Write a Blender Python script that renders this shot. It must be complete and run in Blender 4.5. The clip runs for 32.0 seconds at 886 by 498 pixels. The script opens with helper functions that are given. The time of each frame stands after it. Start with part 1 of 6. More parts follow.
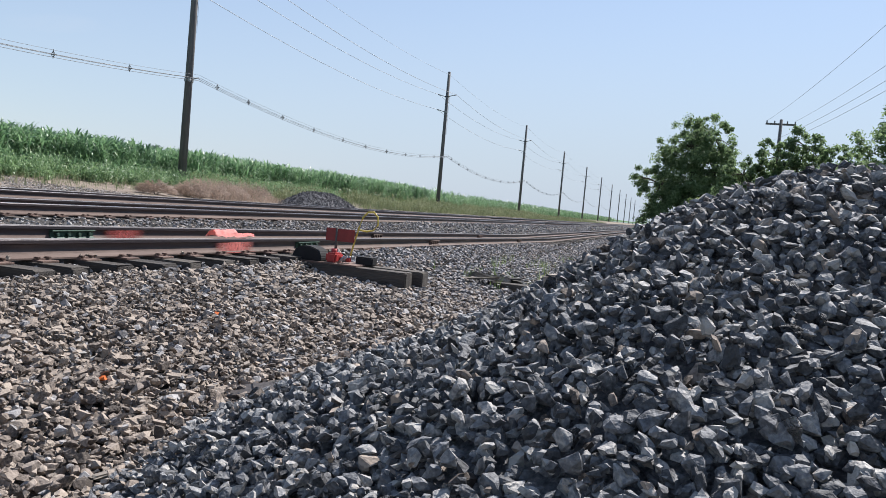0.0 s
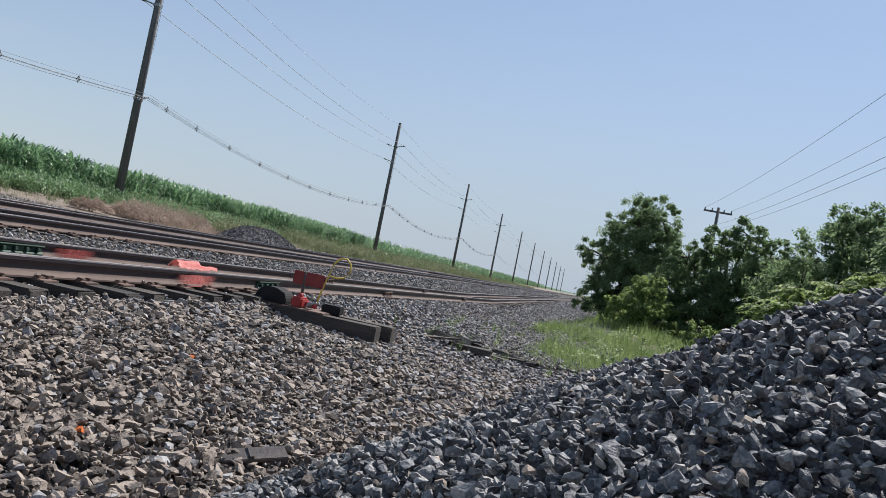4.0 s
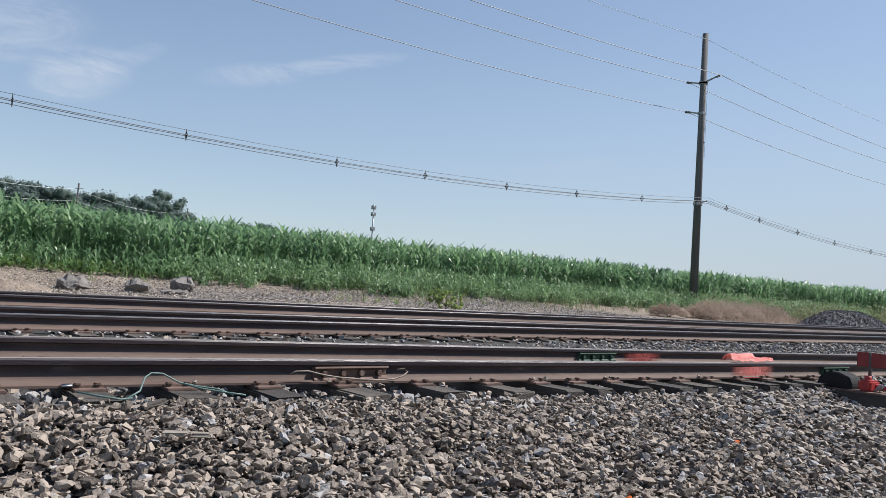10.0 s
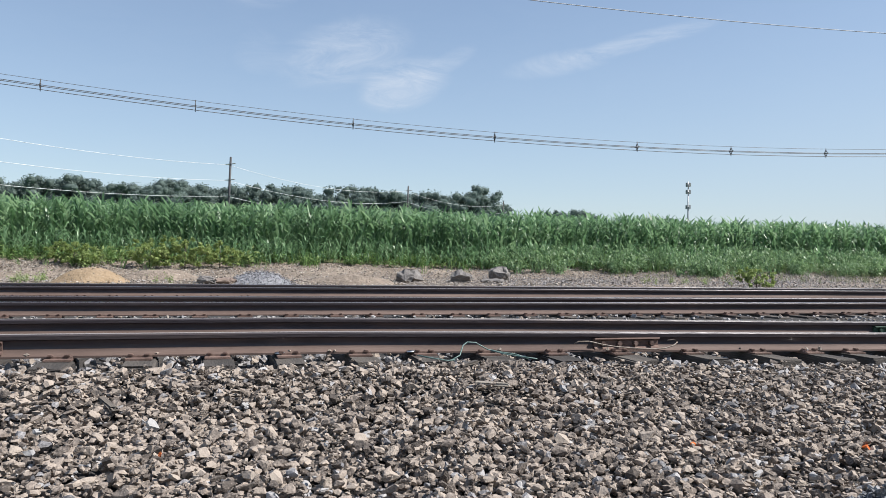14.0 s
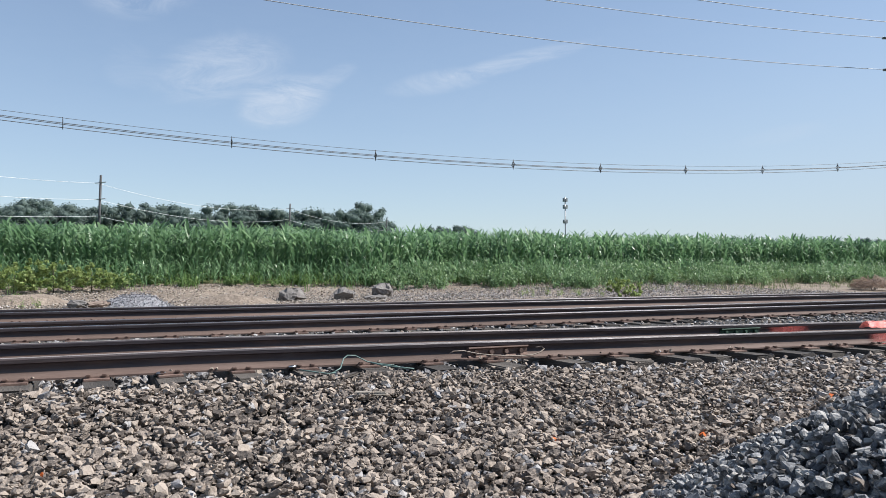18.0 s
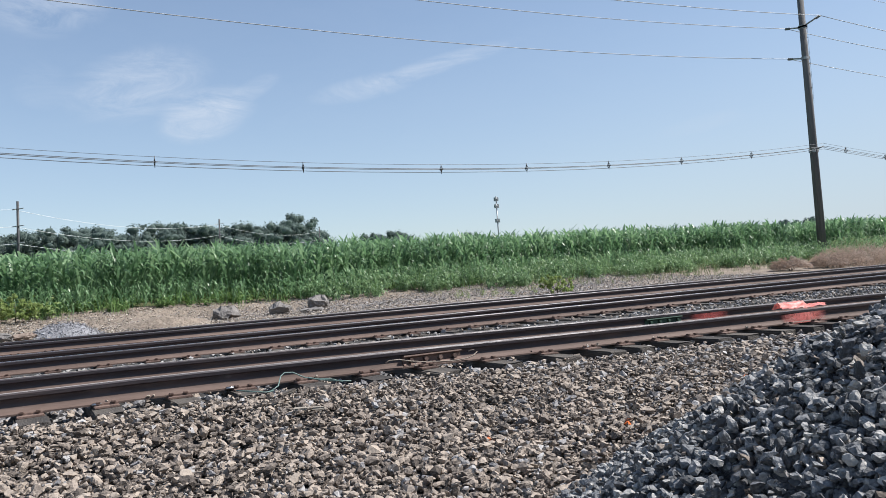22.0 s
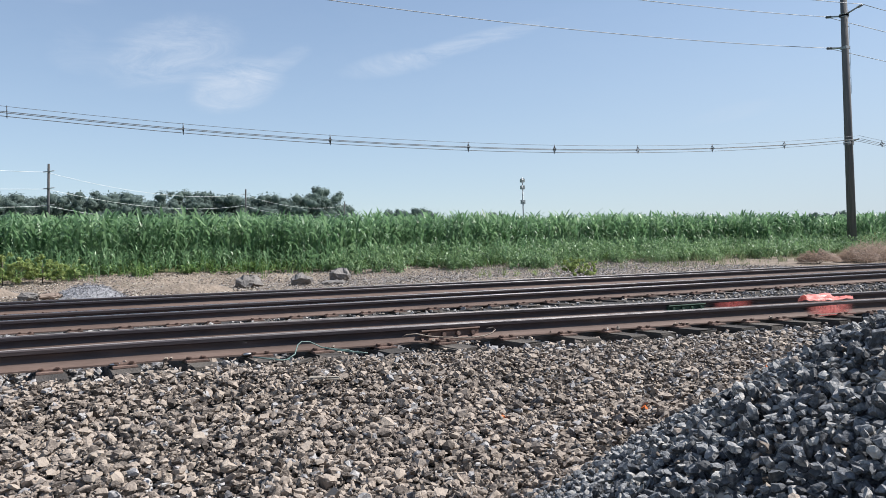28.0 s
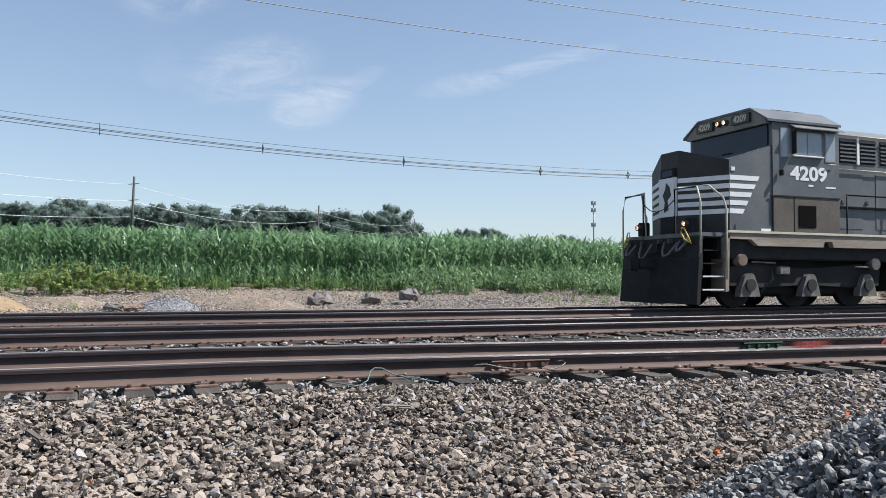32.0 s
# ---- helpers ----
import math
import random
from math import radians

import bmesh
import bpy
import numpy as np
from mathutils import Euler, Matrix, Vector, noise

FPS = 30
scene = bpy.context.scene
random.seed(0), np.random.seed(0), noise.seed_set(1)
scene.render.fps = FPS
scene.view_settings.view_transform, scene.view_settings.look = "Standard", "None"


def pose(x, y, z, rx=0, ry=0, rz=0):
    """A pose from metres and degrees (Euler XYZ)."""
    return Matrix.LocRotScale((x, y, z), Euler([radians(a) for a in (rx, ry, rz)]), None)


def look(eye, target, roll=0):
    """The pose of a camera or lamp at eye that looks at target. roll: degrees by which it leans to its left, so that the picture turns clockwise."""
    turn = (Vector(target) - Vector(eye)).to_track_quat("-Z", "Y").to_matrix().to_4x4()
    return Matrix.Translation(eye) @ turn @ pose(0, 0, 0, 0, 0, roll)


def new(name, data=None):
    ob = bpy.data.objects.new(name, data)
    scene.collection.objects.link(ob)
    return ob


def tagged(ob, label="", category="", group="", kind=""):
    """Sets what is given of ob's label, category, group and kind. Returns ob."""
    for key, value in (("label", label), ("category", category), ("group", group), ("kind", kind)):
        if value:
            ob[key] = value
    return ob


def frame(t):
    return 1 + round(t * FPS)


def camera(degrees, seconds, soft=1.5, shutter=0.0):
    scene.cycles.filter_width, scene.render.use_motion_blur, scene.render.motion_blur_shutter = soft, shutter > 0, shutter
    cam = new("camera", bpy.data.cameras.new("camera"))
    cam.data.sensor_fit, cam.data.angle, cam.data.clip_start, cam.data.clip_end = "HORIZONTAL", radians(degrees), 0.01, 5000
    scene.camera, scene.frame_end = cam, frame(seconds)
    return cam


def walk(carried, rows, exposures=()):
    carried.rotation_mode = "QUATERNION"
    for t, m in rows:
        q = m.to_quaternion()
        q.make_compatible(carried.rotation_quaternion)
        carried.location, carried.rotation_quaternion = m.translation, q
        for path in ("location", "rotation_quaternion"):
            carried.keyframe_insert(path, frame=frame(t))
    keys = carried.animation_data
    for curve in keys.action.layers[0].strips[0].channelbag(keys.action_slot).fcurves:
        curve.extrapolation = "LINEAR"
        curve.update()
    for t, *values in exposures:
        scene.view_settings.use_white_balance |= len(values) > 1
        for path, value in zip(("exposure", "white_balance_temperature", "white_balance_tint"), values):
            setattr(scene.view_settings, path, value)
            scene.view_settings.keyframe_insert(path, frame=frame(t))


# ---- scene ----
import itertools

cam = camera(58.1, 32.0, 0.45)
PATH = [
    (0, (5.149, -0.363, 0.522), (4.599, 1.557, 0.416), 5.2),
    (0.5, (5.032, -0.156, 0.531), (4.561, 1.784, 0.415), 3.7),
    (1, (4.955, -0.114, 0.543), (4.577, 1.837, 0.316), 4.2),
    (1.5, (4.805, -0.104, 0.546), (4.591, 1.873, 0.331), 4.3),
    (2, (4.678, -0.13, 0.565), (4.331, 1.836, 0.446), 4.6),
    (2.5, (4.533, -0.166, 0.546), (3.591, 1.598, 0.57), 6.4),
    (3, (4.519, -0.169, 0.545), (3.434, 1.509, 0.62), 8.3),
    (3.5, (4.495, -0.067, 0.487), (3.952, 1.858, 0.518), 9.3),
    (5.5, (4.438, -0.177, 0.495), (4.142, 1.8, 0.567), 12.9),
    (6, (4.422, -0.174, 0.485), (4.091, 1.797, 0.566), 12.4),
    (6.5, (4.42, -0.169, 0.492), (4.042, 1.793, 0.573), 10.6),
    (7, (4.451, -0.172, 0.534), (3.968, 1.767, 0.608), 6.7),
    (7.5, (4.532, -0.204, 0.539), (3.603, 1.567, 0.549), 3.2),
    (8, (4.585, -0.247, 0.521), (3.211, 1.205, 0.472), 3.0),
    (8.5, (4.585, -0.408, 0.499), (3.03, 0.849, 0.439), 4.7),
    (9, (4.776, -0.518, 0.524), (3.196, 0.708, 0.511), 4.1),
    (9.5, (4.946, -0.419, 0.509), (3.328, 0.756, 0.549), 3.9),
    (10, (5.175, -0.469, 0.552), (3.601, 0.762, 0.65), 3.6),
    (10.5, (5.41, -0.446, 0.581), (3.923, 0.885, 0.713), 3.4),
    (11, (5.631, -0.408, 0.611), (4.197, 0.979, 0.748), 3.2),
    (11.5, (5.714, -0.55, 0.671), (4.258, 0.815, 0.79), 2.2),
    (12, (5.748, -0.631, 0.629), (4.218, 0.654, 0.72), 0.6),
    (12.5, (5.75, -0.558, 0.624), (4.125, 0.607, 0.69), -0.8),
    (13, (5.984, -0.705, 0.597), (4.261, 0.309, 0.652), -1.2),
    (13.5, (6.261, -0.789, 0.612), (4.428, 0.01, 0.651), -0.4),
    (14, (6.459, -0.784, 0.59), (4.534, -0.24, 0.618), 0.9),
    (14.5, (6.66, -0.898, 0.574), (4.721, -0.411, 0.585), -0.7),
    (16.5, (6.73, -0.871, 0.587), (4.843, -0.214, 0.68), -1.1),
    (17, (6.692, -0.817, 0.57), (4.823, -0.11, 0.654), -0.6),
    (17.5, (6.692, -0.791, 0.568), (4.842, -0.034, 0.641), -0.4),
    (18, (6.813, -0.844, 0.584), (4.988, -0.029, 0.655), -0.4),
    (18.5, (6.894, -0.773, 0.607), (5.097, 0.103, 0.661), -0.5),
    (19, (6.968, -0.712, 0.624), (5.175, 0.171, 0.697), -1.1),
    (19.5, (7.0, -0.738, 0.619), (5.215, 0.161, 0.684), -2.0),
    (20, (7.012, -0.834, 0.614), (5.237, 0.086, 0.672), -3.0),
    (20.5, (7.022, -0.863, 0.622), (5.261, 0.082, 0.675), -3.8),
    (21, (7.022, -0.864, 0.633), (5.268, 0.095, 0.689), -4.2),
    (21.5, (7.017, -0.868, 0.629), (5.265, 0.093, 0.696), -4.3),
    (22, (7.029, -0.88, 0.636), (5.277, 0.081, 0.711), -4.1),
    (22.5, (7.019, -0.866, 0.635), (5.268, 0.096, 0.713), -3.9),
    (23, (7.011, -0.858, 0.633), (5.26, 0.106, 0.707), -3.7),
    (23.5, (7.002, -0.862, 0.63), (5.251, 0.101, 0.696), -3.6),
    (24, (6.993, -0.853, 0.626), (5.241, 0.11, 0.679), -3.5),
    (24.5, (6.992, -0.846, 0.625), (5.239, 0.116, 0.669), -3.5),
    (26.5, (7.0, -0.844, 0.627), (5.239, 0.103, 0.654), -3.1),
    (27, (6.989, -0.839, 0.626), (5.219, 0.092, 0.653), -2.8),
    (27.5, (6.992, -0.853, 0.626), (5.214, 0.063, 0.652), -2.3),
    (28, (6.978, -0.836, 0.604), (5.196, 0.071, 0.629), -1.7),
    (28.5, (7.002, -0.842, 0.605), (5.223, 0.072, 0.628), -1.2),
    (29, (7.027, -0.864, 0.61), (5.257, 0.066, 0.634), -1.0),
    (29.5, (7.037, -0.864, 0.616), (5.275, 0.082, 0.644), -1.0),
    (30, (7.038, -0.871, 0.612), (5.279, 0.08, 0.65), -1.0),
    (30.5, (7.041, -0.867, 0.613), (5.274, 0.068, 0.663), -1.0),
    (31, (7.061, -0.879, 0.64), (5.274, 0.018, 0.7), -0.9),
    (31.5, (7.06, -0.903, 0.683), (5.244, -0.067, 0.752), -0.5),
    (32, (7.054, -0.923, 0.712), (5.202, -0.171, 0.788), 0.2),
]
EXPOSURES = [(0, .72, 6500, 12), (2.0, .78, 6500, 12), (3, .42, 6500, 11), (6, .50, 6500, 11), (7.5, .43, 6500, 11), (9, .60, 6500, 11), (11, .43, 6450, 10), (12, .50, 6500, 10), (14, .66, 6500, 10), (17, .65, 6450, 10), (32, .70, 6480, 10)]
walk(cam, [(t, look(eye, target, roll)) for t, eye, target, roll in PATH], EXPOSURES)

# ---- light ----
SUN_ELEV, SUN_AZ = 50.0, 22.0          # degrees; azimuth to the right of +y (the way along the rails)
sun_dir = Vector((math.sin(radians(SUN_AZ)) * math.cos(radians(SUN_ELEV)),
                  math.cos(radians(SUN_AZ)) * math.cos(radians(SUN_ELEV)), math.sin(radians(SUN_ELEV))))
sun = new("sun", bpy.data.lights.new("sun", "SUN"))
sun.data.energy, sun.data.angle, sun.data.color = 5.0, radians(0.6), (1.0, 0.97, 0.935)
sun.matrix_world = look(sun_dir * 50, (0, 0, 0))

world = bpy.data.worlds.new("sky")
scene.world = world
world.use_nodes = True


def sky_nodes():
    nt = world.node_tree
    nt.nodes.clear()
    out, bg = nt.nodes.new("ShaderNodeOutputWorld"), nt.nodes.new("ShaderNodeBackground")
    sky = nt.nodes.new("ShaderNodeTexSky")
    sky.sky_type, sky.sun_disc = "NISHITA", False
    sky.sun_elevation, sky.sun_rotation = radians(SUN_ELEV), radians(SUN_AZ)
    sky.altitude, sky.air_density, sky.dust_density, sky.ozone_density = 100, 1.0, .25, 2.5
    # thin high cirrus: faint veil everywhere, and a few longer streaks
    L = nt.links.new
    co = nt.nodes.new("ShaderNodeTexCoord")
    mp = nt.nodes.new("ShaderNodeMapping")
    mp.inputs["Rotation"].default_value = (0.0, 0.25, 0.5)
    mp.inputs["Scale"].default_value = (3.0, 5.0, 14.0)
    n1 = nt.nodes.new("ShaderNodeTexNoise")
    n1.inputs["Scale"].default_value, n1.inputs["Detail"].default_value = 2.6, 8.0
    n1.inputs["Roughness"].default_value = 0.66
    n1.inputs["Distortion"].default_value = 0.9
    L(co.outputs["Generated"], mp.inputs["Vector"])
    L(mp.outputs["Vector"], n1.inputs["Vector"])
    total = None
    for az, el, half_w, half_h, lean, gain in ((77.2, 12.4, 3.8, 2.0, 18, .95), (66.0, 13.9, 4.6, 1.0, 9, .48), (60.5, 15.2, 6.5, .75, 12, .62), (81.5, 14.4, 5.4, 2.6, 16, .62),
                                               (86.9, 18.8, 4.0, 1.9, 8, .60), (74.3, 13.8, 3.0, .8, 30, .35), (87.5, 14.0, 2.0, 1.8, 40, .18), (42.3, 9.3, 4.5, .7, 8, .15), (-14.8, 10.0, 3.2, .7, 4, .35)):
        a, e, k = radians(az), radians(el), radians(lean)
        out_d = Vector((-math.sin(a) * math.cos(e), math.cos(a) * math.cos(e), math.sin(e)))
        right = Vector((math.cos(a), math.sin(a), 0))
        up = right.cross(out_d)
        u, v = right * math.cos(k) + up * math.sin(k), up * math.cos(k) - right * math.sin(k)
        terms = []
        for axis, half in ((u, half_w), (v, half_h)):
            d = nt.nodes.new("ShaderNodeVectorMath")
            d.operation = "DOT_PRODUCT"
            d.inputs[1].default_value = axis / math.sin(radians(half))
            L(co.outputs["Generated"], d.inputs[0])
            q = nt.nodes.new("ShaderNodeMath")
            q.operation = "POWER"
            ab = nt.nodes.new("ShaderNodeMath")
            ab.operation = "ABSOLUTE"
            L(d.outputs["Value"], ab.inputs[0])
            L(ab.outputs[0], q.inputs[0])
            q.inputs[1].default_value = 2.0
            terms.append(q.outputs[0])
        ad = nt.nodes.new("ShaderNodeMath")
        ad.operation = "ADD"
        L(terms[0], ad.inputs[0])
        L(terms[1], ad.inputs[1])
        fall = nt.nodes.new("ShaderNodeMapRange")
        fall.interpolation_type = "SMOOTHSTEP"
        fall.inputs["From Min"].default_value, fall.inputs["From Max"].default_value = 1.0, 0.0
        fall.inputs["To Max"].default_value = gain
        L(ad.outputs[0], fall.inputs["Value"])
        fwd = nt.nodes.new("ShaderNodeVectorMath")
        fwd.operation = "DOT_PRODUCT"
        fwd.inputs[1].default_value = out_d
        L(co.outputs["Generated"], fwd.inputs[0])
        pos = nt.nodes.new("ShaderNodeMath")
        pos.operation = "GREATER_THAN"
        L(fwd.outputs["Value"], pos.inputs[0])
        one = nt.nodes.new("ShaderNodeMath")
        one.operation = "MULTIPLY"
        L(fall.outputs["Result"], one.inputs[0])
        L(pos.outputs[0], one.inputs[1])
        if total is None:
            total = one.outputs[0]
        else:
            mx = nt.nodes.new("ShaderNodeMath")
            mx.operation = "ADD"
            L(total, mx.inputs[0])
            L(one.outputs[0], mx.inputs[1])
            total = mx.outputs[0]
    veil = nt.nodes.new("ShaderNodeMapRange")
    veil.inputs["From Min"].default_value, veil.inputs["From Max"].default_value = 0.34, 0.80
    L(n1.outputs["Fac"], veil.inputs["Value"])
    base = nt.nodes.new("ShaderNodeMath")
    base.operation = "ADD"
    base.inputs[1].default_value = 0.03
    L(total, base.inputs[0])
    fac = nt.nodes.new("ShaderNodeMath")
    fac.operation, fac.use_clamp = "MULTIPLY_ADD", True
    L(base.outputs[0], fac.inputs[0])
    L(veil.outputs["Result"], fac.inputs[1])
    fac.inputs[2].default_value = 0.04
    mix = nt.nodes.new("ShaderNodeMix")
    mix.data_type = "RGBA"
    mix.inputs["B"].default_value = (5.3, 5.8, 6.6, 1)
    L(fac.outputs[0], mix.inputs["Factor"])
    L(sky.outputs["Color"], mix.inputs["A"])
    # pale summer haze that thickens towards the horizon
    sep = nt.nodes.new("ShaderNodeSeparateXYZ")
    L(co.outputs["Generated"], sep.inputs["Vector"])
    low = nt.nodes.new("ShaderNodeMapRange")
    low.interpolation_type = "SMOOTHSTEP"
    low.inputs["From Min"].default_value, low.inputs["From Max"].default_value = -0.05, 0.38
    low.inputs["To Min"].default_value, low.inputs["To Max"].default_value = 0.72, 0.22
    L(sep.outputs["Z"], low.inputs["Value"])
    hz = nt.nodes.new("ShaderNodeMix")
    hz.data_type = "RGBA"
    hz.inputs["B"].default_value = (3.60, 4.27, 5.08, 1)
    # the haze is brighter on the sun's side of the sky
    side = nt.nodes.new("ShaderNodeVectorMath")
    side.operation = "DOT_PRODUCT"
    side.inputs[1].default_value = (math.sin(radians(SUN_AZ)), math.cos(radians(SUN_AZ)), 0)
    L(co.outputs["Generated"], side.inputs[0])
    glow = nt.nodes.new("ShaderNodeMapRange")
    glow.interpolation_type = "SMOOTHSTEP"
    glow.inputs["From Min"].default_value, glow.inputs["From Max"].default_value = -0.2, 1.0
    glow.inputs["To Min"].default_value, glow.inputs["To Max"].default_value = 0.64, 1.40
    L(side.outputs["Value"], glow.inputs["Value"])
    veiled = nt.nodes.new("ShaderNodeMath")
    veiled.operation, veiled.use_clamp = "MULTIPLY", True
    L(low.outputs["Result"], veiled.inputs[0])
    L(glow.outputs["Result"], veiled.inputs[1])
    L(veiled.outputs[0], hz.inputs["Factor"])
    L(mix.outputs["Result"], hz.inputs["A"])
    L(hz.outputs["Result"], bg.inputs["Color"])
    nt.links.new(bg.outputs["Background"], out.inputs["Surface"])
    bg.inputs["Strength"].default_value = 0.0895


sky_nodes()

# ---- materials ----
MATS = {}


def material(name, colors, scale=8.0, rough=0.8, metal=0.0, bump=0.0, bump_scale=40.0, island=0.0, obrand=0.0,
             fine=0.35, spec=0.4, transmit=0.0, emit=None, stretch=(1, 1, 1), relief=0.02, rugged=0.0):
    """A surface whose colour wanders between the given ones at two sizes of noise, with fine relief."""
    if name in MATS:
        return MATS[name]
    m = bpy.data.materials.new(name)
    MATS[name] = m
    m.use_nodes = True
    nt = m.node_tree
    b = nt.nodes["Principled BSDF"]
    b.inputs["Roughness"].default_value, b.inputs["Metallic"].default_value = rough, metal
    b.inputs["Specular IOR Level"].default_value = spec
    L = nt.links.new
    co = nt.nodes.new("ShaderNodeTexCoord")
    mp = nt.nodes.new("ShaderNodeMapping")
    mp.inputs["Scale"].default_value = stretch
    L(co.outputs["Object"], mp.inputs["Vector"])
    n1 = nt.nodes.new("ShaderNodeTexNoise")
    n1.inputs["Scale"].default_value, n1.inputs["Detail"].default_value = scale, 5.0
    n2 = nt.nodes.new("ShaderNodeTexNoise")
    n2.inputs["Scale"].default_value, n2.inputs["Detail"].default_value = scale * 9, 3.0
    L(mp.outputs["Vector"], n1.inputs["Vector"])
    L(mp.outputs["Vector"], n2.inputs["Vector"])
    mixf = nt.nodes.new("ShaderNodeMath")
    mixf.operation = "MULTIPLY_ADD"
    mixf.inputs[1].default_value = fine
    L(n2.outputs["Fac"], mixf.inputs[0])
    s1 = nt.nodes.new("ShaderNodeMath")
    s1.operation = "MULTIPLY_ADD"
    s1.inputs[1].default_value, s1.inputs[2].default_value = 1.0 - fine * 0.5, -fine * 0.25
    L(n1.outputs["Fac"], s1.inputs[0])
    L(s1.outputs[0], mixf.inputs[2])
    fac = mixf.outputs[0]
    if island or obrand:
        src = nt.nodes.new("ShaderNodeNewGeometry").outputs["Random Per Island"] if island else \
            nt.nodes.new("ShaderNodeObjectInfo").outputs["Random"]
        k = nt.nodes.new("ShaderNodeMath")
        k.operation = "MULTIPLY_ADD"
        k.inputs[1].default_value, k.inputs[2].default_value = (island or obrand), -(island or obrand) / 2
        L(src, k.inputs[0])
        a = nt.nodes.new("ShaderNodeMath")
        a.operation = "ADD"
        L(fac, a.inputs[0])
        L(k.outputs[0], a.inputs[1])
        fac = a.outputs[0]
    ramp = nt.nodes.new("ShaderNodeValToRGB")
    els = ramp.color_ramp.elements
    while len(els) < len(colors):
        els.new(0.5)
    for n, c in enumerate(colors):
        els[n].position = 0.22 + 0.56 * n / max(1, len(colors) - 1)
        els[n].color = (*c, 1)
    L(fac, ramp.inputs["Fac"])
    L(ramp.outputs["Color"], b.inputs["Base Color"])
    if bump:
        nb = nt.nodes.new("ShaderNodeTexNoise")
        nb.inputs["Scale"].default_value, nb.inputs["Detail"].default_value = bump_scale, 4.0
        L(mp.outputs["Vector"], nb.inputs["Vector"])
        bp = nt.nodes.new("ShaderNodeBump")
        bp.inputs["Strength"].default_value, bp.inputs["Distance"].default_value = bump, relief
        L(nb.outputs["Fac"], bp.inputs["Height"])
        L(bp.outputs["Normal"], b.inputs["Normal"])
        if rugged:
            # broken, pitted faces under the fine grain
            nr = nt.nodes.new("ShaderNodeTexNoise")
            nr.inputs["Scale"].default_value, nr.inputs["Detail"].default_value = bump_scale * .28, 3.0
            L(mp.outputs["Vector"], nr.inputs["Vector"])
            br = nt.nodes.new("ShaderNodeBump")
            br.inputs["Strength"].default_value, br.inputs["Distance"].default_value = 1.0, rugged
            L(nr.outputs["Fac"], br.inputs["Height"])
            L(br.outputs["Normal"], bp.inputs["Normal"])
    if transmit:
        tr = nt.nodes.new("ShaderNodeBsdfTranslucent")
        L(ramp.outputs["Color"], tr.inputs["Color"])
        mx = nt.nodes.new("ShaderNodeMixShader")
        mx.inputs[0].default_value = transmit
        L(b.outputs[0], mx.inputs[1])
        L(tr.outputs[0], mx.inputs[2])
        L(mx.outputs[0], nt.nodes["Material Output"].inputs["Surface"])
    if emit:
        b.inputs["Emission Color"].default_value, b.inputs["Emission Strength"].default_value = (*emit[:3], 1), emit[3]
    return m


TAN = [(.073, .060, .051), (.192, .159, .134), (.288, .239, .199), (.325, .273, .226)]
GREY = [(.087, .084, .087), (.205, .197, .199), (.305, .293, .290), (.355, .34, .327)]
BLUE = [(.047, .049, .053), (.102, .106, .114), (.182, .187, .196), (.36, .345, .322)]
M_BALLAST = material("ballast_stone", TAN, 9, .9, bump=.8, bump_scale=120, island=.6, fine=.8, relief=.0022, rugged=.009)
M_GREYB = material("grey_ballast_stone", GREY, 9, .85, bump=.8, bump_scale=120, island=.6, fine=.8, relief=.0022, rugged=.009)
M_BALLAST_P = material("ballast_stone_single", TAN, .8, .9, bump=.5, bump_scale=9, obrand=.8, relief=.05)
M_STRIP = material("pale_strip_gravel", [(.13, .11, .092), (.25, .215, .18), (.36, .315, .265), (.46, .41, .35)], 9, .9, island=.7, fine=.8)
M_FINE = material("fine_grey_gravel", [(.14, .14, .15), (.22, .22, .232), (.31, .31, .325)], 9, .9, bump=.4, bump_scale=40, island=.5, relief=.02)
M_PILE = material("blue_grey_stone", BLUE, 9, .72, bump=.8, bump_scale=120, island=.6, fine=.8, relief=.0026, rugged=.014)
M_PILE_P = material("blue_grey_stone_single", BLUE, .8, .72, bump=.6, bump_scale=9, obrand=.75, relief=.06, rugged=.16)
M_HEAP = material("dark_gravel", [(.060, .059, .064), (.085, .084, .091), (.115, .114, .122)], 9, .9, bump=1.0, bump_scale=18, island=.35, relief=.05)
# bed colour darkened to carry the shade in the gaps between stones
M_BED = material("shaded_ballast_bed", [(.012, .011, .011), (.038, .035, .033), (.08, .073, .067)], 14, .95, bump=1.0, bump_scale=18, fine=.7, relief=.05)
M_DIRT = material("dirt_and_gravel", [(.11, .089, .070), (.20, .160, .125), (.32, .262, .205)], .5, .95, bump=1.0, bump_scale=9, fine=.7, relief=.09)
M_SOIL = material("field_soil", [(.05, .06, .025), (.09, .10, .04), (.12, .11, .06)], .8, .95, bump=.6, bump_scale=6)
# rust in two tones: web darkened for head shade, foot paler for sun
M_RAIL = material("rusty_rail", [(.034, .030, .034), (.056, .047, .052), (.092, .070, .066)], 3, .42, metal=.2, bump=.15, bump_scale=60, stretch=(1, .12, 1))
M_FOOT = material("sunlit_rail_foot_rust", [(.062, .041, .034), (.108, .073, .060), (.158, .112, .094)], 3, .8, bump=.15, bump_scale=60, stretch=(1, .2, 1))
M_SHINE = material("worn_steel", [(.52, .54, .57), (.66, .68, .71)], 4, .28, metal=1.0, stretch=(1, .05, 1))
M_DULL = material("dull_rail_head", [(.24, .21, .18), (.38, .335, .285)], 4, .42, metal=.35, stretch=(1, .06, 1))
M_TIE = material("creosoted_tie", [(.03, .027, .025), (.06, .052, .046), (.11, .095, .08)], 3, .9, bump=.6, bump_scale=40, obrand=.3, stretch=(.25, 2, 2))
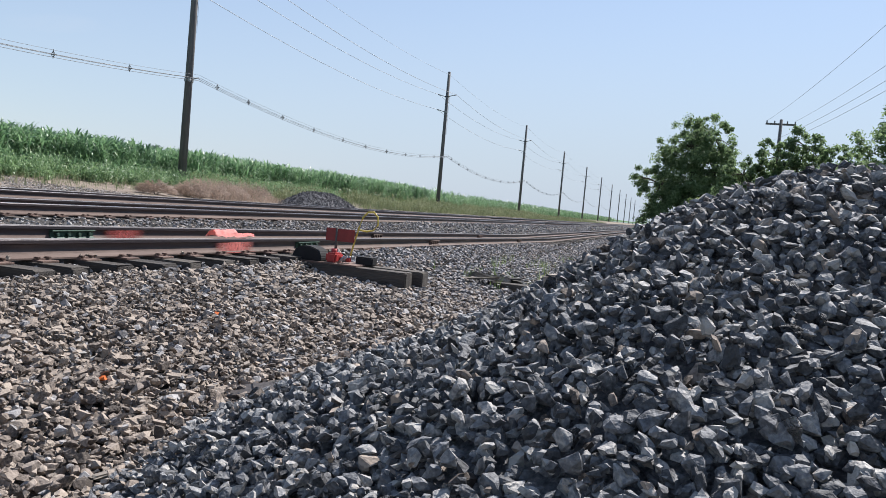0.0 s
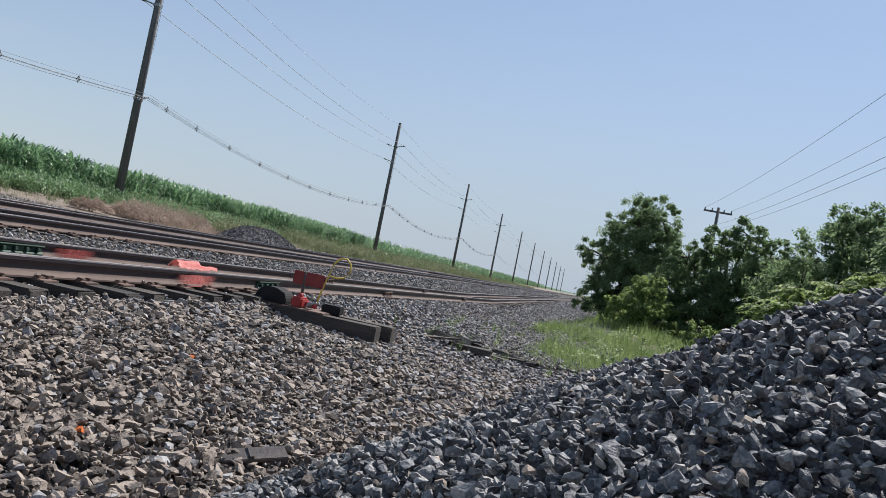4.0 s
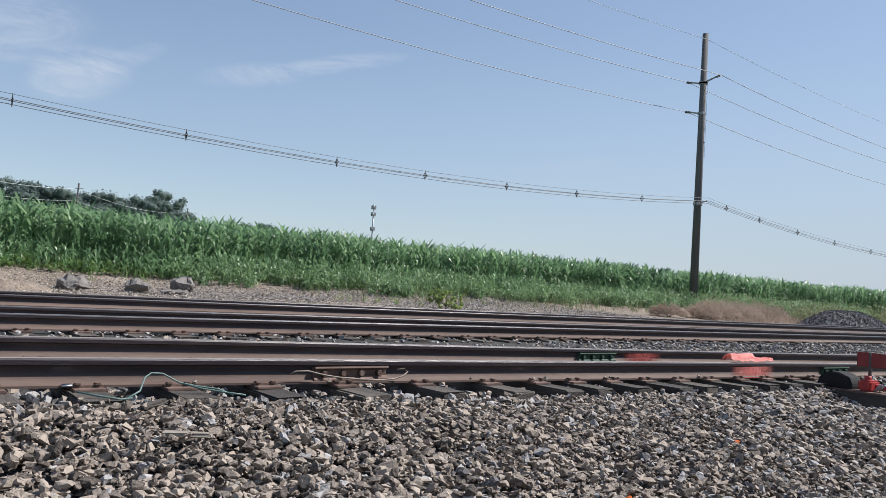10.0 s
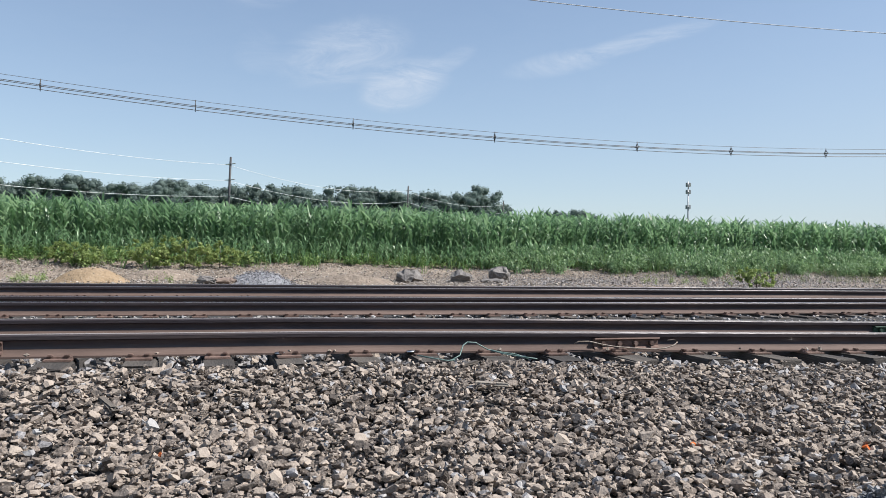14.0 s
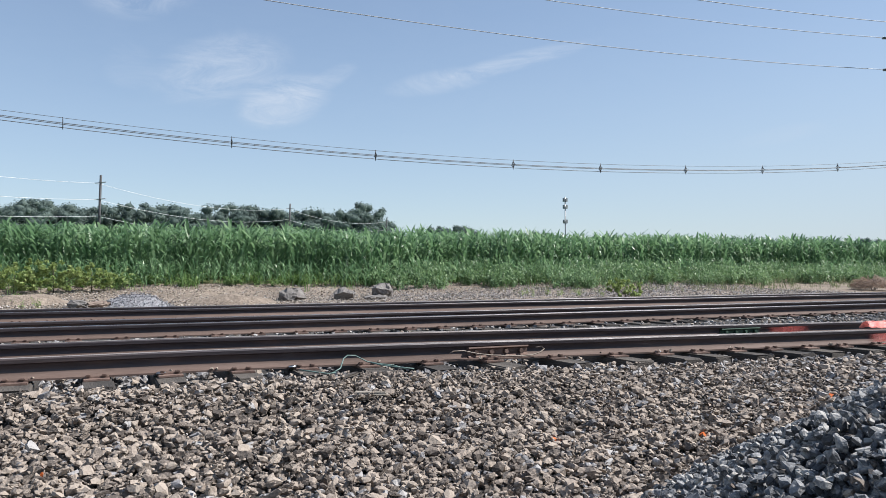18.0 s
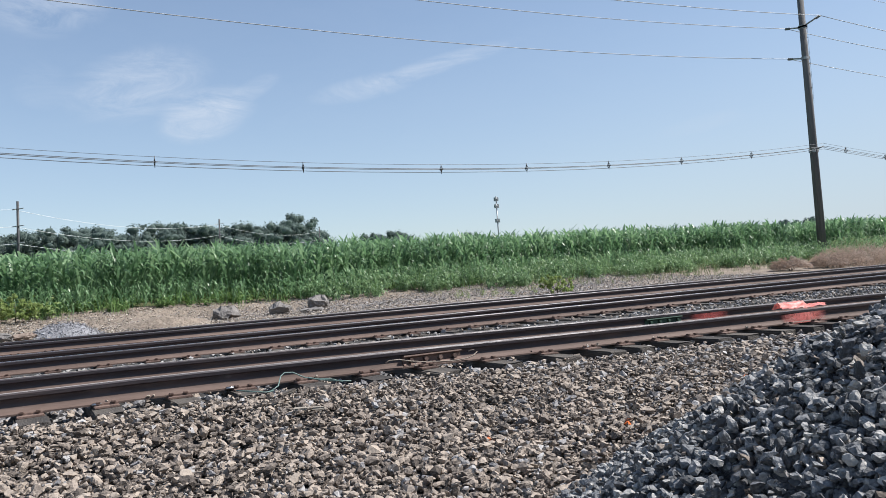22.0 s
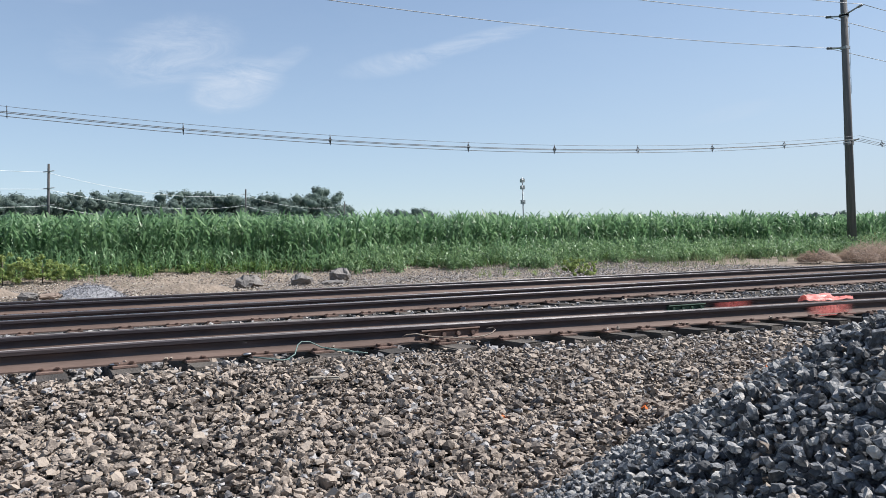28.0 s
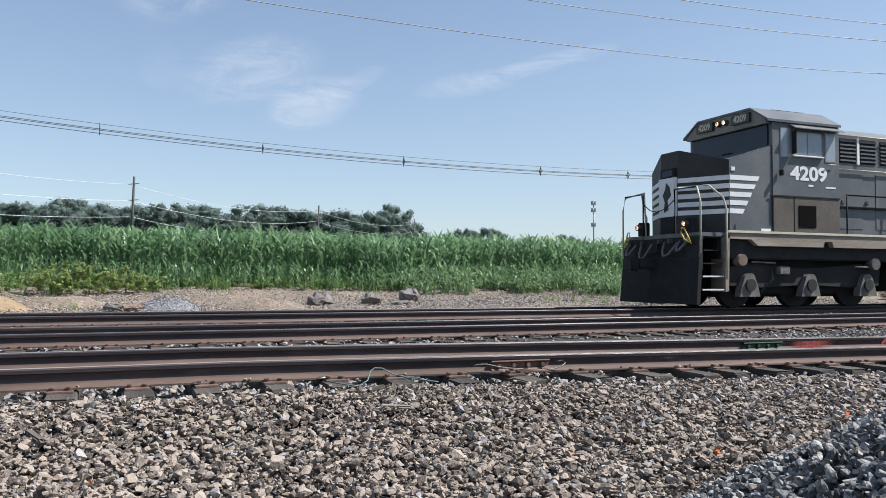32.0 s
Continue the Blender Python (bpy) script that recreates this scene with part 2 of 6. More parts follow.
M_PLATE = material("tie_plate_steel", [(.072, .046, .037), (.128, .082, .066), (.19, .128, .104)], 6, .8, bump=.2, obrand=.3)
M_RIBBON = material("pink_plastic_ribbon", [(.78, .20, .17), (.88, .36, .32), (.95, .55, .50)], 9, .35, transmit=.15)
M_ORANGE = material("orange_painted_stone", [(.60, .12, .03), (.80, .22, .06)], 8, .7, bump=.3)
M_GREEN = material("green_painted_steel", [(.015, .035, .025), (.035, .075, .05), (.06, .11, .075)], 8, .6, bump=.2)
M_WIRE = material("green_bond_wire", [(.07, .13, .115), (.13, .19, .175)], 20, .5)
M_COPPER = material("weathered_bond_cable", [(.14, .11, .085), (.25, .20, .16)], 20, .5)
M_BOULDER = material("pale_boulder", [(.07, .064, .06), (.145, .134, .126), (.27, .252, .235)], 3, .9, bump=.9, bump_scale=14, fine=.6, rugged=.05)
M_LOOSE = material("dark_scrap_steel", [(.030, .026, .024), (.058, .048, .043), (.10, .08, .068)], 6, .6, bump=.3)
M_CLAY = material("orange_clay", [(.16, .115, .07), (.25, .18, .11), (.32, .24, .155)], 2, .95, bump=.8, bump_scale=9, relief=.05)
M_SPLIT = material("weathered_split_wood", [(.10, .085, .07), (.19, .165, .14), (.28, .25, .21)], 4, .9, bump=.5, bump_scale=40, obrand=.5, stretch=(.2, 2, 2))
M_POLE = material("weathered_pole_wood", [(.072, .071, .072), (.118, .115, .115), (.175, .17, .167)], 3, .9, bump=.3, stretch=(3, 3, .2))
M_STEEL = material("galvanised_steel", [(.22, .23, .24), (.34, .35, .36)], 6, .5, metal=.5)
M_CABLE = material("aluminium_cable", [(.22, .23, .24), (.36, .37, .38)], 5, .6, metal=.1)
# brighter copy of the cable colour; sun glare on the wire is painted in
M_BRIGHT = material("sunlit_bare_wire", [(.52, .53, .54), (.66, .67, .68)], 5, .5)
M_BUNDLE = material("weathered_grey_cable", [(.09, .095, .10), (.15, .155, .16)], 5, .5)
M_CABLE_D = material("black_cable", [(.03, .03, .032), (.06, .06, .062)], 5, .6)
M_INSUL = material("grey_insulator", [(.12, .13, .14), (.2, .21, .22)], 8, .4)
M_CORN = material("corn_leaf", [(.095, .18, .088), (.18, .315, .155), (.29, .425, .235)], .6, .36, island=.5, transmit=.5, spec=.5)
M_GRASS = material("weed_grass", [(.08, .16, .045), (.15, .255, .075), (.24, .34, .13)], .5, .5, island=.5, transmit=.35)
M_YELLOWG = material("yellow_green_weed_leaf", [(.17, .235, .07), (.29, .375, .125), (.42, .49, .205)], .5, .6, island=.6, transmit=.55)
M_LUSH = material("lush_grass", [(.13, .19, .06), (.23, .31, .11), (.34, .41, .175)], .5, .6, island=.5, transmit=.4)
M_WEED = material("dusty_weed_leaf", [(.10, .175, .085), (.18, .29, .13), (.28, .40, .20)], .5, .45, island=.5, transmit=.42)
M_BANK = material("olive_bank_weeds", [(.10, .135, .06), (.18, .215, .105), (.28, .29, .16)], .3, .7, island=.7, transmit=.35)
M_DRY = material("dry_brush", [(.235, .175, .14), (.36, .275, .222), (.48, .38, .305)], .8, .9, island=.5, transmit=.3)
M_LEAF = material("tree_leaf", [(.105, .165, .08), (.185, .265, .125), (.27, .355, .185)], .5, .7, island=.6, transmit=.62, spec=.25)
M_LEAF2 = material("sumac_leaf", [(.13, .19, .06), (.23, .31, .105), (.34, .41, .165)], .5, .6, island=.6, transmit=.6, spec=.2)
# woods green lightened and blued: distance haze is painted into this leaf colour
M_WOODS = material("hazed_woods_leaf", [(.12, .158, .148), (.15, .196, .175), (.185, .235, .20)], .15, .95, island=.3, transmit=.45, spec=.05)
M_BARK = material("bark", [(.05, .042, .035), (.10, .085, .07)], 6, .95, bump=.5)


def spray(name, colors, gain):
    """Sprayed paint that thins out towards its two ends and is worn through in spots."""
    m = material(name, colors, 8, .7)
    nt = m.node_tree
    L = nt.links.new
    co = nt.nodes.new("ShaderNodeTexCoord")
    xyz = nt.nodes.new("ShaderNodeSeparateXYZ")
    L(co.outputs["Generated"], xyz.inputs["Vector"])
    ends = nt.nodes.new("ShaderNodeMath")
    ends.operation = "PINGPONG"
    ends.inputs[1].default_value = .5
    L(xyz.outputs["Y"], ends.inputs[0])
    n = nt.nodes.new("ShaderNodeTexNoise")
    n.inputs["Scale"].default_value, n.inputs["Detail"].default_value = 22.0, 6.0
    L(co.outputs["Object"], n.inputs["Vector"])
    k = nt.nodes.new("ShaderNodeMath")
    k.operation = "MULTIPLY_ADD"
    k.inputs[1].default_value, k.inputs[2].default_value = 2.2, -.35
    L(ends.outputs[0], k.inputs[0])
    p = nt.nodes.new("ShaderNodeMath")
    p.operation, p.use_clamp = "MULTIPLY", True
    L(k.outputs[0], p.inputs[0])
    L(n.outputs["Fac"], p.inputs[1])
    g = nt.nodes.new("ShaderNodeMath")
    g.operation, g.use_clamp = "MULTIPLY", True
    g.inputs[1].default_value = gain
    L(p.outputs[0], g.inputs[0])
    L(g.outputs[0], nt.nodes["Principled BSDF"].inputs["Alpha"])
    return m


M_SPRAYP = spray("pink_spray_paint", [(.50, .10, .085), (.75, .22, .19), (.85, .38, .33)], 2.0)
M_SPRAYR = spray("red_spray_paint", [(.32, .06, .05), (.55, .12, .11)], 1.7)


# ---- mesh helpers ----
def mesh_of(name, bm, mat, smooth=False):
    me = bpy.data.meshes.new(name)
    bm.to_mesh(me)
    bm.free()
    for m in (mat if isinstance(mat, (list, tuple)) else [mat]):
        me.materials.append(m)
    if smooth:
        for p in me.polygons:
            p.use_smooth = True
    return me


def part(name, bm, mat, parent=None, label="", smooth=False):
    """Links a bmesh as one mesh object, under a thing if one is given."""
    ob = new(name, mesh_of(name, bm, mat, smooth))
    if parent is not None:
        ob.parent = parent
    if label:
        tagged(ob, label)
    return ob


def thing(name, label, category, group="", kind="", m=None):
    ob = new(name)
    ob.empty_display_size = 0.2
    if m is not None:
        ob.matrix_basis = m
    return tagged(ob, label, category, group, kind)


def add_box(bm, x0, y0, z0, x1, y1, z1, bevel=0.0, m=None):
    r = bmesh.ops.create_cube(bm, size=1)
    vs = r["verts"]
    bmesh.ops.scale(bm, vec=(abs(x1 - x0), abs(y1 - y0), abs(z1 - z0)), verts=vs)
    bmesh.ops.translate(bm, vec=((x0 + x1) / 2, (y0 + y1) / 2, (z0 + z1) / 2), verts=vs)
    if bevel:
        es = list({e for v in vs for e in v.link_edges})
        rr = bmesh.ops.bevel(bm, geom=es, offset=bevel, segments=2, affect="EDGES")
        vs = list({v for f in rr["faces"] for v in f.verts} | {v for v in vs if v.is_valid})
    if m is not None:
        bmesh.ops.transform(bm, matrix=m, verts=[v for v in vs if v.is_valid])
    return vs


def box(x0, y0, z0, x1, y1, z1, bevel=0.0):
    bm = bmesh.new()
    add_box(bm, x0, y0, z0, x1, y1, z1, bevel)
    return bm


def add_tube(bm, pts, r, sides=8, cap=True, r2=None):
    """A round bar along a line of points, tapering to r2."""
    pts = [Vector(p) for p in pts]
    rings = []
    for i, p in enumerate(pts):
        d = (pts[min(i + 1, len(pts) - 1)] - pts[max(i - 1, 0)]).normalized()
        up = Vector((0, 0, 1)) if abs(d.z) < 0.95 else Vector((1, 0, 0))
        a = d.cross(up).normalized()
        b = a.cross(d)
        rr = r if r2 is None else r + (r2 - r) * i / (len(pts) - 1)
        rings.append([bm.verts.new(p + (a * math.cos(t) + b * math.sin(t)) * rr)
                      for t in (2 * math.pi * k / sides for k in range(sides))])
    for r0, r1 in zip(rings, rings[1:]):
        for k in range(sides):
            bm.faces.new((r0[k], r0[(k + 1) % sides], r1[(k + 1) % sides], r1[k])).smooth = True
    if cap:
        bm.faces.new(rings[0][::-1])
        bm.faces.new(rings[-1])
    return rings


def tube(pts, r, sides=8, r2=None):
    bm = bmesh.new()
    add_tube(bm, pts, r, sides, True, r2)
    bmesh.ops.recalc_face_normals(bm, faces=bm.faces)
    return bm


def add_prism(bm, poly, axis, a0, a1):
    """A flat outline (pairs) pushed from a0 to a1 along an axis; the pairs are the two other axes in order."""
    def at(p, a):
        v = list(p)
        v.insert("xyz".index(axis), a)
        return bm.verts.new(v)
    lo, hi = [at(p, a0) for p in poly], [at(p, a1) for p in poly]
    n = len(poly)
    bm.faces.new(lo)
    bm.faces.new(hi)
    for k in range(n):
        bm.faces.new((lo[k], lo[(k + 1) % n], hi[(k + 1) % n], hi[k]))
    bmesh.ops.recalc_face_normals(bm, faces=bm.faces)


def prism(poly, axis, a0, a1):
    bm = bmesh.new()
    add_prism(bm, poly, axis, a0, a1)
    return bm


def raw_object(name, verts, faces, mat, label="", category="", kind="", group="", parent=None, smooth=False):
    """One mesh from arrays of corners and of equal faces."""
    me = bpy.data.meshes.new(name)
    verts, faces = np.asarray(verts, np.float32), np.asarray(faces, np.int32)
    k = faces.shape[1]
    me.vertices.add(len(verts))
    me.vertices.foreach_set("co", verts.ravel())
    me.loops.add(faces.size)
    me.loops.foreach_set("vertex_index", faces.ravel())
    me.polygons.add(len(faces))
    me.polygons.foreach_set("loop_start", np.arange(len(faces), dtype=np.int32) * k)
    me.update(calc_edges=True)
    me.polygons.foreach_set("use_smooth", np.full(len(faces), smooth, bool))
    me.materials.append(mat)
    ob = new(name, me)
    if parent is not None:
        ob.parent = parent
    return tagged(ob, label, category, group, kind)


RNG = np.random.default_rng(7)


# ---- ground ----
def dip(y):
    """How far the siding sinks below the main tracks as it runs on."""
    return -0.0125 * np.clip(np.asarray(y, float) - 0.5, 0, 34)


PX = [-400, -60, -25.5, -23, -21.3, -18.9, -14, -11.8, -10.9, -7.6, -7.2, -6.5, -6.2, -3.6, -3.2, -2.4, -2.0, 0.55, 1.25, 2.2, 2.9, 4.0, 6.0, 30, 400]
PZ = [1.6, .75, .70, .50, .22, -.02, -.2, -.36, -.20, -.20, -.27, -.27, -.215, -.215, -.31, -.31, -.28, -.28, -.37, -.53, -.69, -.80, -.86, -.9, -.9]

TIMBER_LOW = [7.80, 8.65, 9.18, 9.65]


def base_z(x, y):
    x, y = np.asarray(x, float), np.asarray(y, float)
    z = np.interp(x, PX, PZ)
    z = z + dip(y) * np.interp(x, [-3.4, -2.2, 1.5, 5], [0, 1, 1, 0])
    # ballast heaped up to the foot of the near rail
    z = z + 0.045 * np.interp(x, [.44, .60, .95, 1.7], [0, 1, 1, 0]) * np.interp(y, [-6, 1.5, 4.2], [1, 1, 0])
    # scraped low along the near side of the switch timbers
    z = z - 0.10 * np.interp(x, [.62, .85, 1.5, 2.3], [0, 1, .8, 0]) * np.interp(y, TIMBER_LOW, [0, 1, 1, 0])
    # a grassy rise under the trees
    z = z + 0.70 * np.interp(x, [2.8, 5.2], [0, 1]) * np.interp(y, [18, 29, 60, 90], [0, 1, 1, 0])
    # small dents and swells
    z = z + 0.03 * np.sin(1.7 * x + 0.6 * y) * np.sin(0.9 * y - 0.4 * x) * np.interp(np.abs(x - 0), [0.6, 1.5], [0, 1]) * (x > 0.5)
    z = z + 0.08 * np.sin(0.5 * x + 0.35 * y) * np.sin(0.27 * y) * (x < -12.5) * np.interp(x, [-22, -12.5], [0.6, 1])
    return z


def ridge_pile(x, y, ax, ay, bx, by, top, slope):
    """Height of a heap whose crest runs from a to b."""
    dx, dy = bx - ax, by - ay
    t = np.clip(((x - ax) * dx + (y - ay) * dy) / (dx * dx + dy * dy), 0, 1)
    d = np.hypot(x - ax - t * dx, y - ay - t * dy)
    return top - slope * (np.sqrt(d * d + 0.12) - 0.20)


def pile_z(x, y):
    lump = 0.05 * np.sin(3.1 * x + 1.3 * y) * np.sin(2.3 * y - 1.1 * x)
    tail = ridge_pile(x, y, 5.8, 3.0, 5.8, 7.5, 0.37, 0.56)
    return np.maximum(ridge_pile(x, y, 5.8, 2.8, 9.5, 4.2, 0.82, 0.60), tail) + lump


def far_pile_z(x, y):
    return ridge_pile(x, y, -14.0, 39.3, -14.6, 43.3, 0.73, 0.57)


def grid_sheet(name, xs, ys, zf, mat, label, category, kind, smooth=True):
    X, Y = np.meshgrid(xs, ys)
    V = np.stack([X, Y, zf(X, Y)], -1).reshape(-1, 3)
    nx, ny = len(xs), len(ys)
    i = np.arange(ny - 1)[:, None] * nx + np.arange(nx - 1)[None]
    F = np.stack([i, i + 1, i + nx + 1, i + nx], -1).reshape(-1, 4)
    return raw_object(name, V, F, mat, label, category, kind, smooth=smooth)


def ground():
    xs = np.unique(np.r_[-2500, -1200, -600, -400, -200, -100, -60, -40, np.arange(-32, -12, .8), np.arange(-12, 7, .18), np.arange(7, 14, .4), np.arange(14, 40, 2.5), 60, 120, 300, 900, 2500])
    ys = np.unique(np.r_[-2500, -900, -300, -120, -60, -40, np.arange(-30, -6, 1.2), np.arange(-6, 20, .4), np.arange(20, 60, 1.5), np.arange(60, 160, 6), 200, 300, 500, 900, 2500])
    ob = grid_sheet("ground", xs, ys, base_z, M_DIRT, "dusty ground of dirt, gravel and field soil beside the railway", "ground", "structure")
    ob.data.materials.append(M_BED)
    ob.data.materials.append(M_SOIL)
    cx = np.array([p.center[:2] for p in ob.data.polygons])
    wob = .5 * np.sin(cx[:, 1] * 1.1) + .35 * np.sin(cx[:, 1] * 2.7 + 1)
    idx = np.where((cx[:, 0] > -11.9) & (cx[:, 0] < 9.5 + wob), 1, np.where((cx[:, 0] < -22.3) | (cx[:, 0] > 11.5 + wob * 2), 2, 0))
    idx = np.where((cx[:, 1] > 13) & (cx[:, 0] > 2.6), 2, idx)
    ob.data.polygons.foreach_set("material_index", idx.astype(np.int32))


ground()


# ---- railway tracks ----
RAIL_OUT = [(-.07, -.172), (.07, -.172), (.07, -.158), (.040, -.148), (.020, -.132), (.010, -.108), (.009, -.050), (.034, -.040), (.037, -.012), (.030, 0), (-.030, 0),
            (-.037, -.012), (-.034, -.040), (-.009, -.050), (-.010, -.108), (-.020, -.132), (-.040, -.148), (-.07, -.158)]


def rail_bm(x, y0, y1, zf, step=2.0):
    bm = bmesh.new()
    n = max(1, int((y1 - y0) / step))
    rings = []
    for k in range(n + 1):
        y = y0 + (y1 - y0) * k / n
        rings.append([bm.verts.new((x + px, y, zf(y) + pz)) for px, pz in RAIL_OUT])
    c = len(RAIL_OUT)
    for a, b in zip(rings, rings[1:]):
        for k in range(c):
            f = bm.faces.new((a[k], b[k], b[(k + 1) % c], a[(k + 1) % c]))
            # foot rust reaches up the fillet, painting the sunlit band
            f.material_index = 2 if k == 9 else (1 if k in (0, 1, 2, 3, 4, 14, 15, 16, 17) else 0)
            f.smooth = k in (3, 4, 5, 13, 14, 15)
    bm.faces.new(rings[0])
    bm.faces.new(rings[-1][::-1])
    return bm


def tie_mesh(w=.23, h=.18, l=2.6, seed=0):
    rnd = random.Random(seed)
    bm = bmesh.new()
    add_box(bm, -l / 2, -w / 2, -h, l / 2, w / 2, 0, .012)
    for v in bm.verts:
        v.co += Vector((rnd.uniform(-.012, .012), rnd.uniform(-.006, .006), rnd.uniform(-.006, .004)))
    return mesh_of("tie", bm, M_TIE)


def plate_mesh():
    bm = bmesh.new()
    add_box(bm, -.18, -.095, 0, .18, .095, .018, .004)
    for sx in (-.085, .085):
        add_box(bm, sx - .012, -.09, .018, sx + .012, .09, .032)
    return mesh_of("tie_plate", bm, M_PLATE)


def spike_mesh():
    bm = bmesh.new()
    add_box(bm, -.010, -.010, -.02, .010, .010, .012)
    add_box(bm, -.030, -.020, .010, .020, .020, .026, .006)
    return mesh_of("spike", bm, M_PLATE)


TIES, PLATE, SPIKE = [tie_mesh(seed=s) for s in range(4)], plate_mesh(), spike_mesh()


def child(name, me, parent, m):
    ob = new(name, me)
    ob.parent = parent
    ob.matrix_basis = m
    return ob


TIE_PLACES = []


def rail_track(label, xr, zf, y_near, head, tie_step, detail_to, y_ties, known=()):
    """Two rails on ties; xr is the rail that lies nearer the camera."""
    t = thing("railway_track", label, "railway track", "railway tracks", "structure")
    xm = xr - .7535
    for k, x in enumerate((xr, xr - 1.507)):
        part("rail", rail_bm(x, y_near, 60, zf, 2.0), [M_RAIL, M_FOOT, head], t)
        part("rail", rail_bm(x, 60, 900, zf, 40), [M_RAIL, M_FOOT, head], t)
    rnd = random.Random(int(abs(xr) * 10) + 3)
    ys = list(known)
    lo, hi = (known[0], known[-1]) if known else (y_ties[0] + tie_step, y_ties[0])
    y = lo - tie_step
    while y > y_ties[0]:
        ys.append(y)
        y -= tie_step * rnd.uniform(.93, 1.07)
    y = hi + tie_step
    while y < y_ties[1]:
        ys.append(y)
        y += tie_step * rnd.uniform(.93, 1.07)
    TIE_PLACES.append(np.array(sorted(ys)))
    for k, y in enumerate(sorted(ys)):
        z = float(zf(y)) - .19
        turn = rnd.uniform(-1.5, 1.5)
        child("tie", TIES[k % 4], t, pose(xm + rnd.uniform(-.06, .06), y, z, 0, 0, turn + (180 if k % 3 == 0 else 0)))
        if y < detail_to:
            for x in (xr, xr - 1.507):
                child("tie_plate", PLATE, t, pose(x, y, z, 0, 0, 0))
                if y < detail_to * .75:
                    for sx, sy in ((.085, -.06), (.085, .055), (-.085, .05)):
                        child("spike", SPIKE, t, pose(x + sx, y + sy, z + .02, 0, 0, 180 if sx > 0 else 0))
    return t


rail_track("near siding track with rusty rails on dark wooden ties in grey ballast", 0.0, lambda y: float(dip(y)), -16, M_DULL, .56, 14, (-6, 70), (.33, .87, 1.42, 2.03, 2.65, 3.36, 4.08, 4.66, 5.14, 5.66, 6.2))
rail_track("middle main track with polished rails on dark wooden ties", -4.3, lambda y: 0.0, -26, M_SHINE, .56, 18, (-10, 70))
rail_track("far main track with polished rails, ties hidden by ballast", -8.55, lambda y: 0.04, -36, M_SHINE, .55, 0, (-14, 60))


# ---- stones ----
def hull_arrays(pts):
    bm = bmesh.new()
    for p in pts:
        bm.verts.new(p)
    bmesh.ops.convex_hull(bm, input=list(bm.verts))
    bmesh.ops.delete(bm, geom=[v for v in bm.verts if not v.link_faces], context="VERTS")
    bmesh.ops.triangulate(bm, faces=bm.faces)
    bm.verts.ensure_lookup_table()
    bm.verts.index_update()
    V = np.array([v.co[:] for v in bm.verts])
    F = np.array([[v.index for v in f.verts] for f in bm.faces])
    bm.free()
    return V, F


def rock_proto(seed, corners, flat=.5, cuts=10):
    """A broken stone: a lopsided lump split flat along random planes, its edges slightly worn."""
    rnd = np.random.default_rng(seed)
    k = np.arange(corners) + .5
    th, ph = np.arccos(1 - 2 * k / corners), np.pi * (1 + 5 ** .5) * k + rnd.uniform(0, 6.28)
    D = np.stack([np.cos(ph) * np.sin(th), np.sin(ph) * np.sin(th), np.cos(th)], -1) + rnd.normal(0, .10, (corners, 3))
    D /= np.linalg.norm(D, axis=1)[:, None]
    N = rnd.normal(0, 1, (cuts, 3))
    N /= np.linalg.norm(N, axis=1)[:, None]
    reach = rnd.uniform(.42, .82, cuts)
    dots = np.maximum(D @ N.T, 1e-3)
    r = np.minimum((reach / dots).min(1), 1.0) * rnd.uniform(.96, 1.04, corners)
    V = D * r[:, None]
    V -= (V.max(0) + V.min(0)) / 2
    V /= np.abs(V).max(0)
    # thicker towards one end, as splinters are
    V[:, 1:] *= 1 + rnd.uniform(-.35, .35) * V[:, :1]
    return hull_arrays(V * np.array([.5, .5 * rnd.uniform(.58, .86), .5 * flat * rnd.uniform(.75, 1.25)]))


def split_proto(seed, planes, flat=.55):
    """A freshly broken stone: the block that is left between random split planes, with sharp edges."""
    rnd = np.random.default_rng(seed)
    k = np.arange(planes) + .5
    th, ph = np.arccos(1 - 2 * k / planes), np.pi * (1 + 5 ** .5) * k
    even = np.stack([np.cos(ph) * np.sin(th), np.sin(ph) * np.sin(th), np.cos(th)], -1)
    while True:
        N = even + rnd.normal(0, .30, (planes, 3))
        N /= np.linalg.norm(N, axis=1)[:, None]
        reach = rnd.uniform(.62, 1.0, planes)
        pts = []
        for a, b, c in itertools.combinations(range(planes), 3):
            M = N[[a, b, c]]
            if abs(np.linalg.det(M)) < .08:
                continue
            p = np.linalg.solve(M, reach[[a, b, c]])
            if (N @ p <= reach + 1e-6).all() and np.abs(p).max() < 1.7:
                pts.append(p)
        if len(pts) < 8:
            continue
        V = np.array(pts)
        V -= (V.max(0) + V.min(0)) / 2
        V /= np.abs(V).max(0)
        return hull_arrays(V * np.array([.5, .5 * rnd.uniform(.58, .85), .5 * flat * rnd.uniform(.75, 1.25)]))


FLATS = (.38, .46, .54, .62)
PROTOS = [split_proto(100 + k, 9, FLATS[k % 4]) for k in range(44)]
CRAGGY = [split_proto(200 + k, 12, FLATS[k % 4]) for k in range(34)] + [rock_proto(200 + k, 24, FLATS[k % 4], 8) for k in range(12)]
FINE = [split_proto(300 + k, 15, FLATS[k % 4]) for k in range(14)]
PEBBLE = [hull_arrays(np.random.default_rng(500 + k).normal(0, 1, (6, 3)) * [.3, .25, .14]) for k in range(16)]
SIMPLE = [split_proto(400 + k, 7, .6) for k in range(18)]


